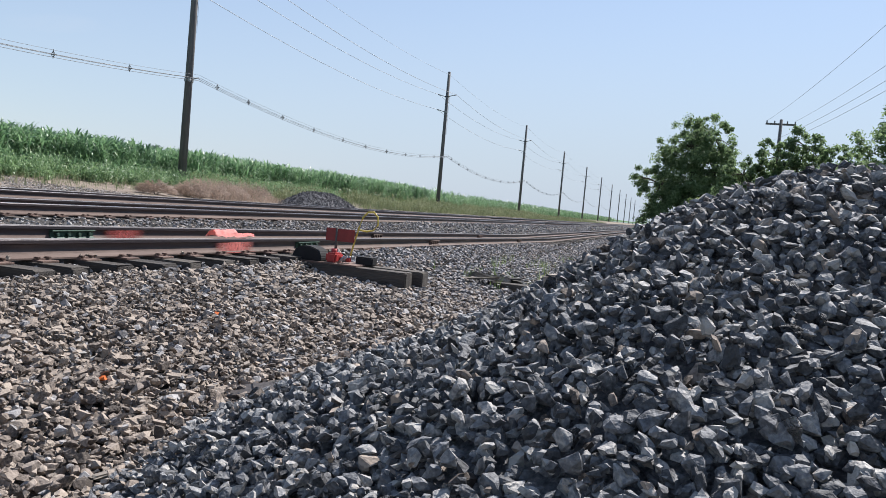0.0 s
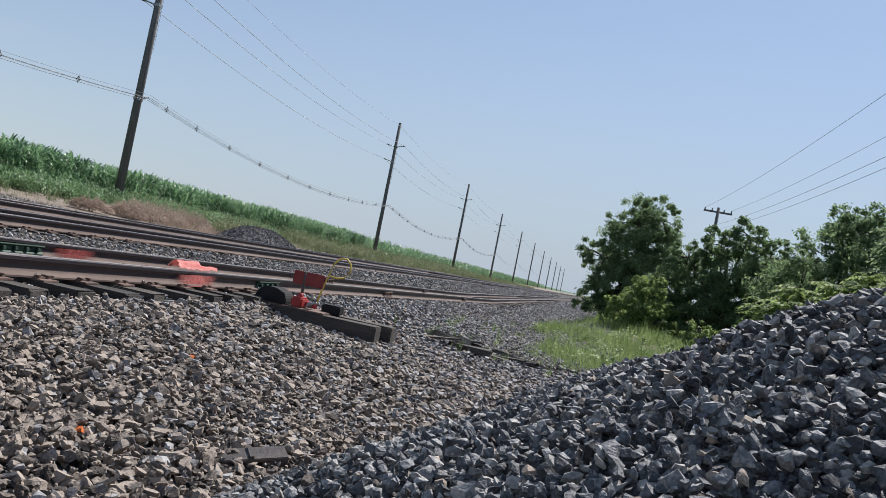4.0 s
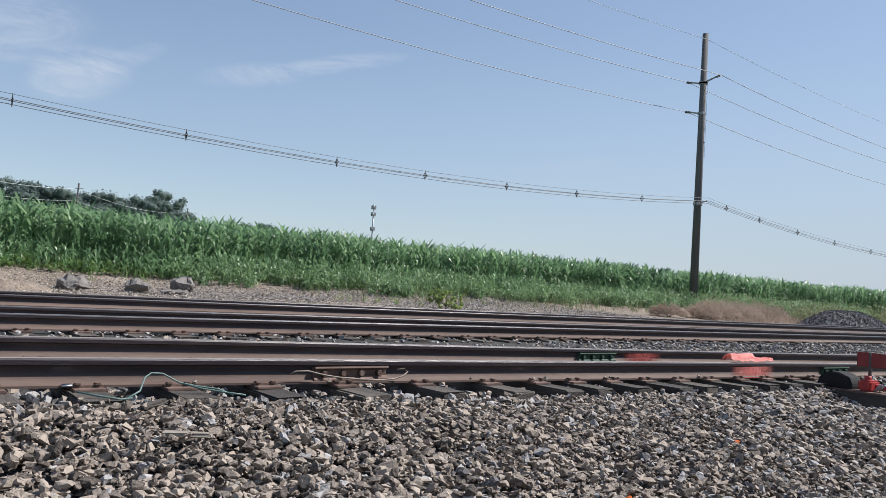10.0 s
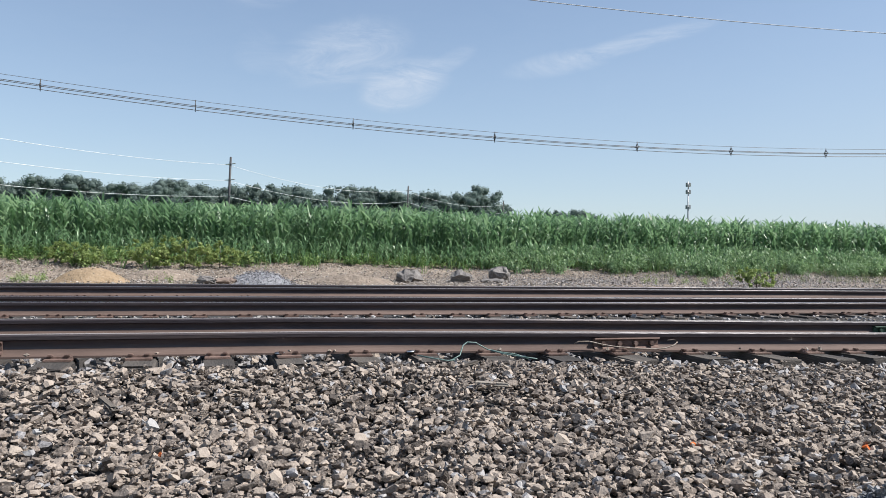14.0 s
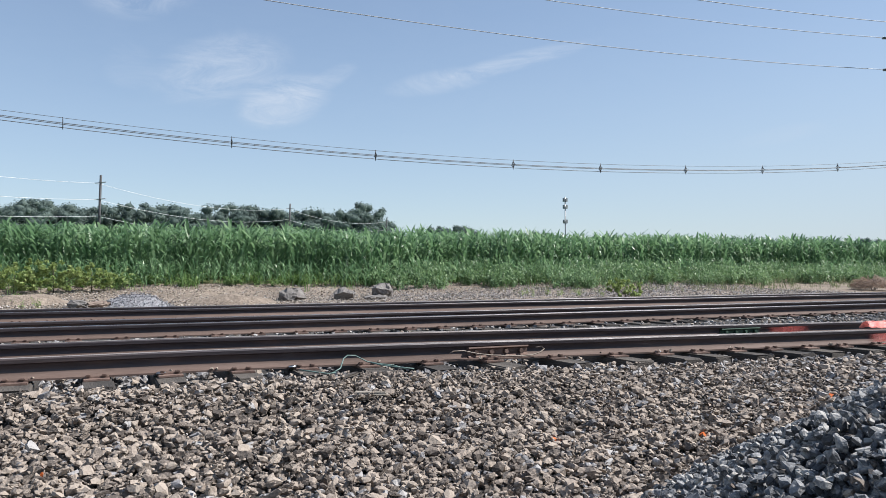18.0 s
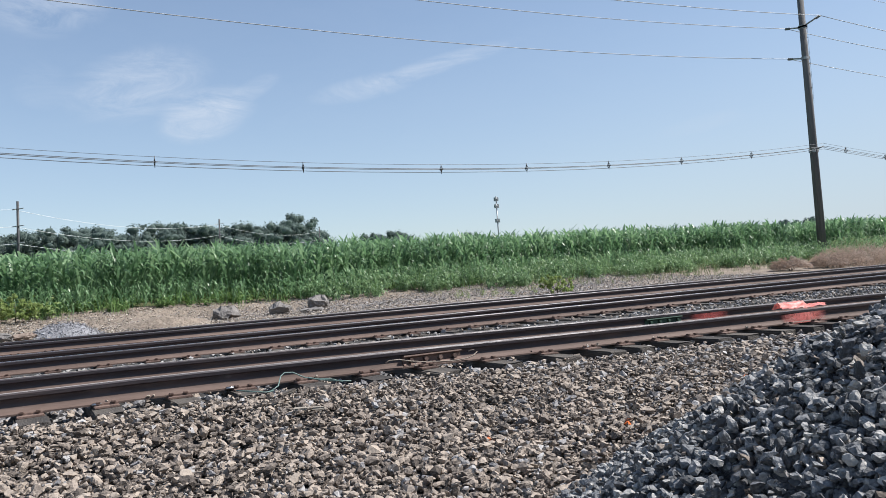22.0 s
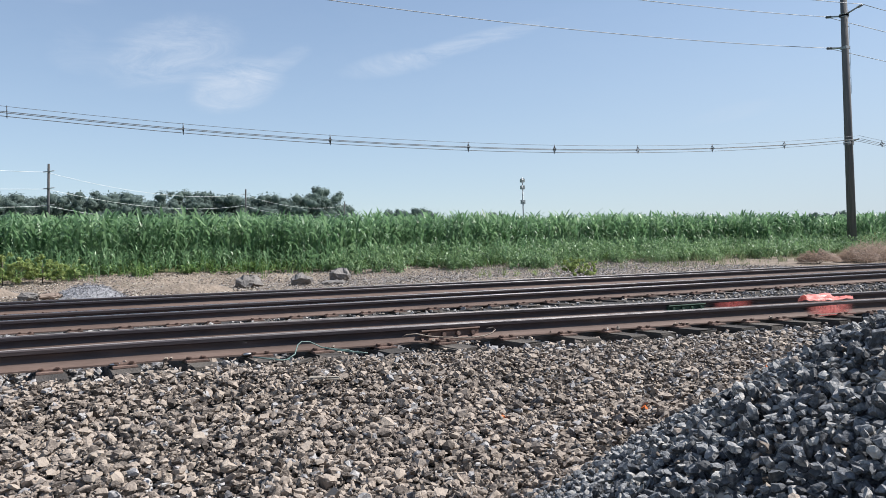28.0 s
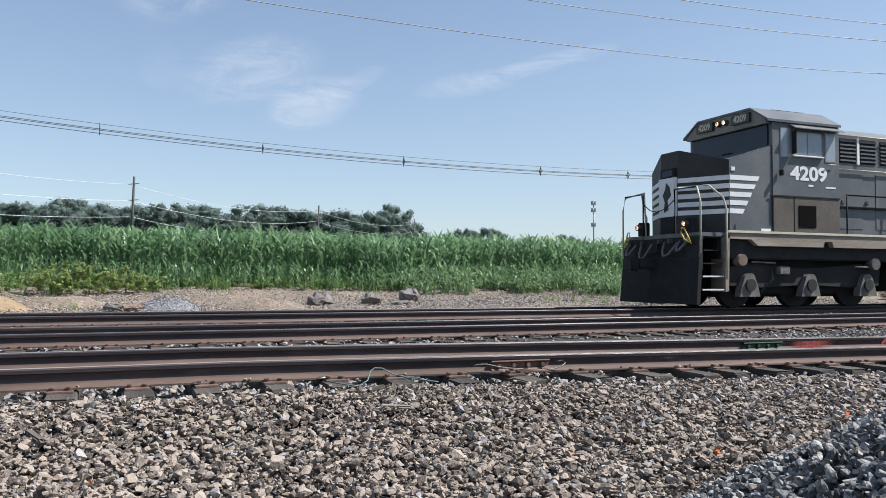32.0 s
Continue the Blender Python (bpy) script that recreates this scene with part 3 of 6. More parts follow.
def rot_matrices(n, tilt):
    a = RNG.uniform(0, 2 * np.pi, n)
    b, c = RNG.normal(0, tilt, n), RNG.normal(0, tilt, n)
    ca, sa, cb, sb, cc, sc = np.cos(a), np.sin(a), np.cos(b), np.sin(b), np.cos(c), np.sin(c)
    o, i = np.zeros(n), np.ones(n)
    Rz = np.stack([ca, -sa, o, sa, ca, o, o, o, i], -1).reshape(-1, 3, 3)
    Rx = np.stack([i, o, o, o, cb, -sb, o, sb, cb], -1).reshape(-1, 3, 3)
    Ry = np.stack([cc, o, sc, o, i, o, -sc, o, cc], -1).reshape(-1, 3, 3)
    return Rz @ Rx @ Ry


def scatter(name, P, size, mat, label, category, tilt=.42, parent=None, kind="stuff", protos=None):
    """Stones at the places P, of the given sizes, in one mesh."""
    protos = protos or PROTOS
    R = rot_matrices(len(P), tilt)
    which = RNG.integers(0, len(protos), len(P))
    VV, FF, off = [], [], 0
    for k, (V, F) in enumerate(protos):
        s = np.nonzero(which == k)[0]
        if not len(s):
            continue
        W = np.einsum("nij,vj->nvi", R[s], V) * size[s][:, None, None] + P[s][:, None]
        VV.append(W.reshape(-1, 3))
        FF.append((F[None] + (np.arange(len(s)) * len(V))[:, None, None] + off).reshape(-1, 3))
        off += len(s) * len(V)
    return raw_object(name, np.concatenate(VV), np.concatenate(FF), mat, label, category, kind, parent=parent)


def stones_on(x0, x1, y0, y1, per_m2, zf, lo, hi, sink=.15, keep=None):
    n = int((x1 - x0) * (y1 - y0) * per_m2)
    x, y = RNG.uniform(x0, x1, n), RNG.uniform(y0, y1, n)
    if keep is not None:
        k = keep(x, y)
        x, y = x[k], y[k]
    s = lo + (hi - lo) * RNG.beta(1.5, 3.0, len(x))
    z = zf(x, y) + s * (.20 - sink) + RNG.uniform(0, 1, len(x)) ** 2 * .065
    return np.stack([x, y, z], -1), s


TIES_A, TIES_C = TIE_PLACES[0], TIE_PLACES[1]


def clear_of(ties, x, y, end):
    """True where no tie lies under the place."""
    k = np.clip(np.searchsorted(ties, y), 1, len(ties) - 1)
    gap = np.minimum(np.abs(ties[k] - y), np.abs(ties[k - 1] - y))
    return (gap > .145) | (x > end) | (RNG.uniform(0, 1, len(x)) < .04)


def in_pile(x, y):
    return pile_z(x, y) > base_z(x, y) + .02


def off_ties(x, y):
    return (x > .62) | (x < -2.15)


def single_stones(name, P, size, mat, parent):
    """Stones that can be picked up one by one, on shared meshes."""
    meshes = []
    for V, F in FINE[:12]:
        me = bpy.data.meshes.new(name)
        me.from_pydata(V.tolist(), [], F.tolist())
        me.materials.append(mat)
        meshes.append(me)
    for k in range(len(P)):
        ob = new(name, meshes[k % 12])
        ob.parent = parent
        ob.matrix_basis = Matrix.LocRotScale(Vector(P[k]), Euler(RNG.uniform(0, 6.28, 3)), Vector((size[k],) * 3))


def mixed_cover(name, P, s, share, mats, label, parent, tilt=.32, protos=None):
    """Loose stones of two sorts; share is the chance of the first sort at each place."""
    first = RNG.uniform(0, 1, len(P)) < share
    for pick, mat in ((first, mats[0]), (~first, mats[1])):
        if pick.any():
            scatter(name, P[pick], s[pick], mat, label, "", tilt=tilt, parent=parent, protos=protos)


def tan_share(P):
    """Older tan stones lie thickest near the joint, greyer ones further on."""
    return np.interp(P[:, 1], [-4, 2.5, 6, 11], [.97, .9, .75, .55])


def ballast():
    t = thing("ballast", "grey-brown crushed stone ballast sloping down from the siding", "ballast", kind="structure")
    near = lambda x, y: ~in_pile(x, y) & off_ties(x, y)
    lab, two = "loose grey and tan crushed stones", (M_BALLAST, M_GREYB)
    close = lambda x, y: (x > 1.5) & (x < 4.6) & (y > -2.6) & (y < 2.8)
    P, s = stones_on(1.5, 4.6, -2.6, 2.8, 800, base_z, .040, .118, keep=near)
    mixed_cover("ballast_stone_cover", P, s, tan_share(P), two, lab, t, protos=CRAGGY)
    P, s = stones_on(.5, 5.2, -4.5, 11, 720, base_z, .042, .116, keep=lambda x, y: near(x, y) & ~close(x, y))
    mixed_cover("ballast_stone_cover", P, s, tan_share(P), two, lab, t)
    P, s = stones_on(5.2, 11, -5.5, 3.5, 420, base_z, .04, .11, keep=lambda x, y: near(x, y) & (RNG.uniform(0, 1, len(x)) < np.interp(x + .5 * np.sin(y * 1.7), [8.5, 10.8], [1, .05])))
    mixed_cover("ballast_stone_cover", P, s, tan_share(P), two, lab, t)
    P, s = stones_on(.6, 5, 11, 30, 170, base_z, .05, .11, keep=near)
    mixed_cover("ballast_stone_cover", P, s, .2, two, lab, t)
    P, s = stones_on(-3.8, -2.0, -8, 26, 220, base_z, .045, .09, keep=lambda x, y: (x > np.interp(y, [2, 12], [-3.1, -3.6])) | (RNG.uniform(0, 1, len(x)) < .12))
    mixed_cover("ballast_stone_cover", P, s, .3, two, "loose grey stones between two tracks", t, protos=SIMPLE)
    P, s = stones_on(-2.1, .62, -6, 24, 240, lambda x, y: base_z(x, y) - .01, .045, .10, keep=lambda x, y: clear_of(TIES_A, x, y, .56))
    mixed_cover("ballast_stone_cover", P, s, .4, two, "grey stones between the ties", t, protos=SIMPLE)
    P, s = stones_on(-6.4, -3.7, -8, 26, 130, lambda x, y: base_z(x, y) - .045, .05, .10, keep=lambda x, y: clear_of(TIES_C, x, y, -3.75))
    mixed_cover("ballast_stone_cover", P, s, .3, two, "grey stones between the ties", t, protos=SIMPLE)
    P, s = stones_on(-8.2, -6.3, -10, 30, 130, base_z, .05, .10)
    mixed_cover("ballast_stone_cover", P, s, .3, two, "grey stones between two tracks", t, protos=SIMPLE)
    P, s = stones_on(-13, -10.4, -14, 45, 75, base_z, .05, .10)
    mixed_cover("ballast_stone_cover", P, s, .4, two, "grey stones at the edge of the main track", t, protos=SIMPLE)
    P, s = stones_on(-22, -13, -11, 26, 330, base_z, .035, .10, keep=lambda x, y: RNG.uniform(0, 1, len(x)) < .62 + .38 * np.sin(x * 1.1 + .5 * y) * np.sin(.35 * y + .4))
    mixed_cover("ballast_stone_cover", P, s, np.interp(P[:, 1], [4, 9], [.85, .3]), (M_STRIP, M_GREYB), "pale gravel on the dirt strip", t, tilt=.2, protos=PEBBLE)
    P, s = stones_on(.9, 6.0, 30, 75, 55, base_z, .07, .15)
    mixed_cover("ballast_stone_cover", P, s, .2, two, "grey stones on the far shoulder", t, protos=SIMPLE)
    P, s = stones_on(.15, 1.3, 10.5, 30, 200, lambda x, y: base_z(x, y) + .055, .05, .10)
    mixed_cover("ballast_stone_cover", P, s, .25, two, "grey stones level with the tops of the ties", t, protos=SIMPLE)
    P, s = stones_on(-8.2, 3.0, 75, 160, 9, base_z, .12, .30)
    mixed_cover("ballast_stone_cover", P, s, .2, two, "grey stones far along the tracks", t, protos=SIMPLE)
    P, s = stones_on(-8.2, 3.2, 26, 75, 48, base_z, .07, .16)
    mixed_cover("ballast_stone_cover", P, s, .2, two, "grey stones far along the tracks", t, protos=SIMPLE)
    P, s = stones_on(.6, 4.8, -3.0, 5.5, 520, lambda x, y: base_z(x, y) + .025, .018, .046, keep=near)
    mixed_cover("ballast_chip_cover", P, s, tan_share(P), two, "small stone chips between the larger stones", t, protos=SIMPLE)
    y = RNG.uniform(-2.5, 9, 16)
    P = np.stack([RNG.uniform(.045, .08, 16), y, dip(y) - .148], -1)
    scatter("foot_stone_cover", P, RNG.uniform(.02, .05, 16), M_BALLAST, "stray stones lying on the rail foot", "", parent=t)
    P, s = stones_on(1.1, 3.4, -1.2, 4.2, 40, base_z, .065, .105, sink=-.05, keep=near)
    single_stones("stone", P[:295], s[:295], M_BALLAST_P, t)


def dark_share(P):
    """Old tan ballast shows through at the thin foot of the heap."""
    return np.interp(pile_z(P[:, 0], P[:, 1]) - base_z(P[:, 0], P[:, 1]), [.02, .30], [.22, .95])


def ballast_pile():
    t = thing("stone_pile", "large heap of dark blue-grey crushed stone beside the track", "stone pile")
    zf = lambda x, y: np.maximum(pile_z(x, y), base_z(x, y) - .14) - .04
    xs, ys = np.arange(2.2, 13, .2), np.arange(-1, 12.5, .2)
    g = grid_sheet("core", xs, ys, zf, M_PILE, "", "", "")
    g.parent = t
    lab, two = "dark blue-grey angular stones", (M_PILE, M_BALLAST)
    close = lambda x, y: (x < 6.6) & (y < 3.0)
    P, s = stones_on(2.6, 6.6, -.6, 3.0, 1650, pile_z, .034, .080, keep=in_pile)
    mixed_cover("pile_stone_cover", P, s, dark_share(P), two, lab, t, tilt=.6, protos=CRAGGY)
    P, s = stones_on(2.6, 6.6, -.6, 3.0, 500, lambda x, y: pile_z(x, y) + .01, .018, .045, keep=in_pile)
    mixed_cover("pile_chip_cover", P, s, dark_share(P) - .03, two, "small dark chips between the larger stones", t, tilt=.5, protos=SIMPLE)
    P, s = stones_on(2.6, 8.2, -.6, 6.5, 1250, pile_z, .038, .080, keep=lambda x, y: in_pile(x, y) & ~close(x, y))
    mixed_cover("pile_stone_cover", P, s, dark_share(P), two, lab, t, tilt=.6)
    P, s = stones_on(8.2, 12.5, -.6, 9, 420, pile_z, .05, .10, keep=in_pile)
    mixed_cover("pile_stone_cover", P, s, dark_share(P), two, lab, t, tilt=.6)
    P, s = stones_on(2.6, 8.2, 6.5, 12, 480, pile_z, .05, .10, keep=in_pile)
    mixed_cover("pile_stone_cover", P, s, dark_share(P), two, lab, t, tilt=.6)
    P, s = stones_on(3.2, 6.6, .6, 3.6, 60, pile_z, .045, .070, sink=-.05, keep=in_pile)
    single_stones("stone", P[:295], s[:295], M_PILE_P, t)


def far_pile():
    t = thing("stone_pile", "small far heap of dark gravel beyond the tracks", "stone pile")
    zf = lambda x, y: np.maximum(far_pile_z(x, y), base_z(x, y) - .3)
    g = grid_sheet("core", np.arange(-18, -10.5, .25), np.arange(34.5, 48, .25), zf, M_HEAP, "", "", "")
    g.parent = t
    P, s = stones_on(-17, -11.5, 35.5, 47, 120, far_pile_z, .06, .13, keep=lambda x, y: far_pile_z(x, y) > base_z(x, y))
    scatter("pile_stone_cover", P, s, M_HEAP, "dark gravel", "", parent=t, protos=SIMPLE)


ballast()
ballast_pile()
far_pile()


# ---- plants ----
def blade(bm, base, heading, length, width, rise, droop, segs=4):
    """A leaf blade that rises from its base and bends over."""
    d, side = Vector((math.cos(heading), math.sin(heading), 0)), Vector((-math.sin(heading), math.cos(heading), 0))
    prev = None
    for k in range(segs + 1):
        u = k / segs
        p = Vector(base) + d * length * u * .9 + Vector((0, 0, rise * u - droop * u * u))
        w = width * (1 - u) ** .6 * (.55 + .9 * min(u * 3, 1)) * .5 if k < segs else .0
        cur = (bm.verts.new(p - side * w), bm.verts.new(p + side * w + Vector((0, 0, .01)))) if k < segs else (bm.verts.new(p),)
        if prev:
            if len(cur) == 2:
                bm.faces.new((prev[0], prev[1], cur[1], cur[0]))
            else:
                bm.faces.new((prev[0], prev[1], cur[0]))
        prev = cur


def arrays(bm):
    bmesh.ops.triangulate(bm, faces=bm.faces)
    bm.verts.ensure_lookup_table()
    bm.verts.index_update()
    V, F = np.array([v.co[:] for v in bm.verts]), np.array([[v.index for v in f.verts] for f in bm.faces])
    bm.free()
    return V, F


def corn_proto(seed, leaves=13, segs=4):
    """A corn plant one metre high, its narrow leaves steep and bent over at the tips."""
    rnd = random.Random(seed)
    bm = bmesh.new()
    add_tube(bm, [(0, 0, 0), (0, 0, .5), (rnd.uniform(-.02, .02), rnd.uniform(-.02, .02), .92)], .009, 3, False, .004)
    plane = rnd.uniform(0, 6.28)
    for k in range(leaves):
        h = .06 + .80 * k / leaves
        L = .34 * math.sin(math.pi * (.28 + .55 * k / leaves)) + .05
        rise = L * rnd.uniform(1.0, 1.6) * (1.25 - .55 * k / leaves)
        blade(bm, (0, 0, h), plane + math.pi * (k % 2) + rnd.uniform(-.8, .8), L * rnd.uniform(.5, 1.0), rnd.uniform(.034, .047), rise, rise * rnd.uniform(.2, 1.05), segs)
    return arrays(bm)


def tuft_proto(seed, blades=9, spread=.12, wide=.022):
    rnd = random.Random(seed)
    bm = bmesh.new()
    for k in range(blades):
        a = rnd.uniform(0, 6.28)
        L = rnd.uniform(.1, .4)
        blade(bm, (rnd.gauss(0, spread), rnd.gauss(0, spread), 0), a, L, wide * rnd.uniform(.7, 1.4), rnd.uniform(.6, 1.15), rnd.uniform(.0, .5) * L * 2, 3)
    return arrays(bm)


def weed_proto(seed, stems=6, leaves=6, size=1.0):
    """A broad-leaved weed one metre high: leaning stems with leaves of uneven size."""
    rnd = random.Random(seed)
    bm = bmesh.new()
    for s in range(stems):
        a, lean, tall = rnd.uniform(0, 6.28), rnd.uniform(.2, .8), rnd.uniform(.5, 1.0)
        for k in range(leaves):
            h = tall * rnd.uniform(.1, 1.0)
            blade(bm, (math.cos(a) * lean * h + rnd.uniform(-.1, .1), math.sin(a) * lean * h + rnd.uniform(-.1, .1), h), rnd.uniform(0, 6.28), size * rnd.uniform(.15, .42) * (1.2 - h * .5), size * rnd.uniform(.08, .17), rnd.uniform(.0, .25), rnd.uniform(.05, .3), 2)
    return arrays(bm)


CORN = [corn_proto(s) for s in range(10)]
CORN_FAR = [corn_proto(50 + s, 8, 3) for s in range(8)]
TUFT = [tuft_proto(s) for s in range(8)]
WEED = [weed_proto(s) for s in range(6)]
FINE_WEED = [weed_proto(30 + s, 10, 8, .5) for s in range(8)]


def places(x0, x1, y0, y1, n, zf=base_z, keep=None):
    x, y = RNG.uniform(x0, x1, n), RNG.uniform(y0, y1, n)
    if keep is not None:
        k = keep(x, y)
        x, y = x[k], y[k]
    return np.stack([x, y, zf(x, y) - .02], -1)


def corn_edge(y):
    return -23.6 + .5 * np.sin(.21 * y) + .3 * np.sin(.77 * y + 1)


def corn_field():
    t = thing("corn_field", "dense green field of corn about two metres high beyond the tracks", "corn field", kind="stuff")
    gap = lambda x, y: ~((np.abs(y - 40.3) < 2.2) & (x > -27.5))
    rows = []
    for k in range(8):
        y = np.arange(-27, 90, .17 if k < 3 else .23)
        y = y + RNG.normal(0, .04, len(y))
        x = corn_edge(y) - .76 * k + RNG.normal(0, .07, len(y))
        ok = gap(x, y)
        rows.append(np.stack([x[ok], y[ok], base_z(x[ok], y[ok]) - .02], -1))
    P = np.concatenate(rows)
    scatter("corn_plants", P, RNG.uniform(1.92, 2.26, len(P)), M_CORN, "tall corn plants with arching leaves", "", tilt=.05, parent=t, protos=CORN)
    y = np.repeat(np.arange(-27, 37, .2), 3)
    y = y + RNG.normal(0, .06, len(y))
    x = corn_edge(y) + .25 + RNG.uniform(0, 1.1, len(y))
    P = np.stack([x, y, base_z(x, y) - .02], -1)
    scatter("corn_plants", P, RNG.uniform(.75, 1.15, len(P)), M_CORN, "shorter corn along the edge of the field", "", tilt=.12, parent=t, protos=CORN_FAR)
    P = places(-58, -29.5, -60, 150, 9500)
    scatter("corn_plants", P, RNG.uniform(1.97, 2.38, len(P)), M_CORN, "", "", tilt=.05, parent=t, protos=CORN_FAR)
    P = places(-200, -58, -150, 400, 6000)
    scatter("corn_plants", P, RNG.uniform(1.9, 2.5, len(P)) , M_CORN, "", "", tilt=.08, parent=t, protos=CORN_FAR)
    P = places(-30, -23, 90, 400, 2200)
    scatter("corn_plants", P, RNG.uniform(1.8, 2.4, len(P)), M_CORN, "", "", tilt=.08, parent=t, protos=CORN_FAR)
    rnd = lambda x, y: base_z(x, y) + 1.35 + .16 * np.sin(3.1 * x + 1.7 * y) * np.sin(2.3 * y - .9 * x)
    g = grid_sheet("corn_canopy", np.r_[-1500, -800, -400, -250, np.arange(-200, -60, 4), np.arange(-60, -28.5, 1.0)], np.r_[-900, -400, -200, np.arange(-160, 420, 2.5), 600, 1000, 1800], rnd, M_CORN, "", "", "")
    g.parent = t


def weeds():
    P = places(-24.0, -20.6, -26, 90, 3600, keep=lambda x, y: RNG.uniform(0, 1, len(x)) < np.interp(x, [-23.6, -22.4, -21.6, -20.6], [.6, .6, .25, .03]) * np.interp(y, [-20, 6, 14, 90], [.6, .55, 1, 1]))
    scatter("weeds", P, RNG.uniform(.3, .75, len(P)), M_GRASS, "tall green roadside grass and weeds at the edge of the corn", "grass", tilt=.15, protos=TUFT)
    P = places(-22.8, -16.5, 12, 90, 3000, keep=lambda x, y: RNG.uniform(0, 1, len(x)) < np.interp(x, [-22, -19, -16.5], [1, .6, .15]) * np.interp(y, [12, 24, 90], [.15, .9, 1]))
    scatter("weeds", P, RNG.uniform(.2, .55, len(P)), M_BANK, "olive green weedy bank beside the main line", "grass", tilt=.15, protos=TUFT)
    P = places(-22.5, -14.5, 48, 240, 2800)
    scatter("weeds", P, RNG.uniform(.35, .9, len(P)), M_BANK, "olive green weedy bank far along the line", "grass", tilt=.15, protos=TUFT)
    P = places(-23.2, -15.5, 40, 150, 1500, keep=lambda x, y: np.sin(.9 * x + .5 * y) + np.sin(.31 * y) > -.3)
    scatter("weeds", P, RNG.uniform(.5, 1.2, len(P)), M_BANK, "bushy olive weeds on the bank", "weeds", tilt=.2, protos=FINE_WEED)
    P = places(-22.9, -19.6, -16, .5, 420, keep=lambda x, y: np.sin(1.3 * y + .8) + .6 * np.sin(3.1 * y + x) + .8 * np.sin(.5 * y) - .5 * (x + 21.2) > .55)
    scatter("weeds", P, RNG.uniform(.3, .75, len(P)), M_LUSH, "low leafy weeds at the foot of the corn", "weeds", tilt=.15, protos=WEED)
    P = places(-23.6, -20.2, 9, 60, 1500, keep=lambda x, y: RNG.uniform(0, 1, len(x)) < np.interp(x - .4 * np.sin(.8 * y) - .3 * np.sin(1.9 * y), [-22.6, -21.0, -20.2], [1, .75, .05]))
    scatter("weeds", P, RNG.uniform(.45, 1.05, len(P)), M_WEED, "waist-high dusty green weeds along the corn", "weeds", tilt=.15, protos=FINE_WEED)
    P = np.concatenate([places(-18.5, -15.2, a, b, n) for a, b, n in ((-3.0, -1.5, 16), (-5.9, -5.0, 12), (-8.5, -6.6, 18), (12.5, 15.5, 10))])
    scatter("weeds", P, RNG.uniform(.2, .42, len(P)), M_LUSH, "small green weeds sprouting from the gravel strip", "weeds", tilt=.2, protos=FINE_WEED)
    P = places(-24.0, -21.8, -16, 50, 1500)
    scatter("weeds", P, RNG.uniform(.22, .5, len(P)), M_GRASS, "leafy weeds among the grass", "weeds", tilt=.15, protos=WEED)
    P = places(-18.5, -14.8, 31.5, 40, 360)
    scatter("dry_brush", P, RNG.uniform(.25, .55, len(P)), M_DRY, "dry brown brush beside the main line", "dry brush", tilt=.3, protos=TUFT)
    P = places(2.2, 8.5, 12.5, 30, 4800, keep=lambda x, y: x > 2.0 + .5 * np.sin(y * .7) + np.interp(y, [12.5, 16, 30], [2.9, 1.6, .9]))
    scatter("grass_patch", P, RNG.uniform(.15, .50, len(P)) * (.75 + .35 * np.sin(P[:, 0] * 2.3 + P[:, 1])), M_LUSH, "bright green grass patch beyond the stone heap", "grass", tilt=.15, protos=TUFT)
    P = places(2.6, 9.5, 12.5, 27, 160, keep=lambda x, y: x > 2.2 + .5 * np.sin(y * .7) + np.interp(y, [12.5, 16, 30], [2.6, 1.2, .2]))
    scatter("grass_patch", P, RNG.uniform(.2, .45, len(P)), M_LUSH, "broad-leaved weeds standing in the grass patch", "weeds", tilt=.2, protos=WEED)
    P = places(10.5, 26, -14, 14, 1500, keep=lambda x, y: x > 11.2 + .8 * np.sin(y * 1.3))
    scatter("grass_patch", P, RNG.uniform(.15, .5, len(P)), M_LUSH, "rough grass behind the stone heap", "grass", tilt=.15, protos=TUFT)
    P = places(1.4, 4.0, 12, 24, 60)
    scatter("grass_tufts", P, RNG.uniform(.15, .35, len(P)), M_LUSH, "small grass tufts sprouting from the ballast", "grass", tilt=.15, protos=TUFT)


def leaf_cloud(rnd, centres, radii, n, leaf, loose=.6, shell=.62, soft=.30):
    """Leaf quads scattered through clumps, more of them towards the outside."""
    c = rnd.integers(0, len(centres), n)
    d = rnd.normal(0, 1, (n, 3))
    d /= np.linalg.norm(d, axis=1)[:, None]
    r = radii[c] * np.minimum(np.abs(rnd.normal(shell, soft, n)), rnd.uniform(.95, 1.2, n))
    P = centres[c] + d * r[:, None] * np.array([1, 1, .85])
    # leaves face roughly outwards from their clump, as they do towards the light
    face = d + rnd.normal(0, loose, (n, 3)) + np.array([0, 0, .25])
    a = np.cross(face, rnd.normal(0, 1, (n, 3)))
    a /= np.linalg.norm(a, axis=1)[:, None]
    b = np.cross(face, a)
    b /= np.linalg.norm(b, axis=1)[:, None]
    s = leaf * rnd.uniform(.6, 1.4, n)[:, None]
    V = np.stack([P - a * s, P - b * s * .45, P + a * s, P + b * s * .45], 1).reshape(-1, 3)
    F = np.arange(n * 4).reshape(-1, 4)
    return V, F


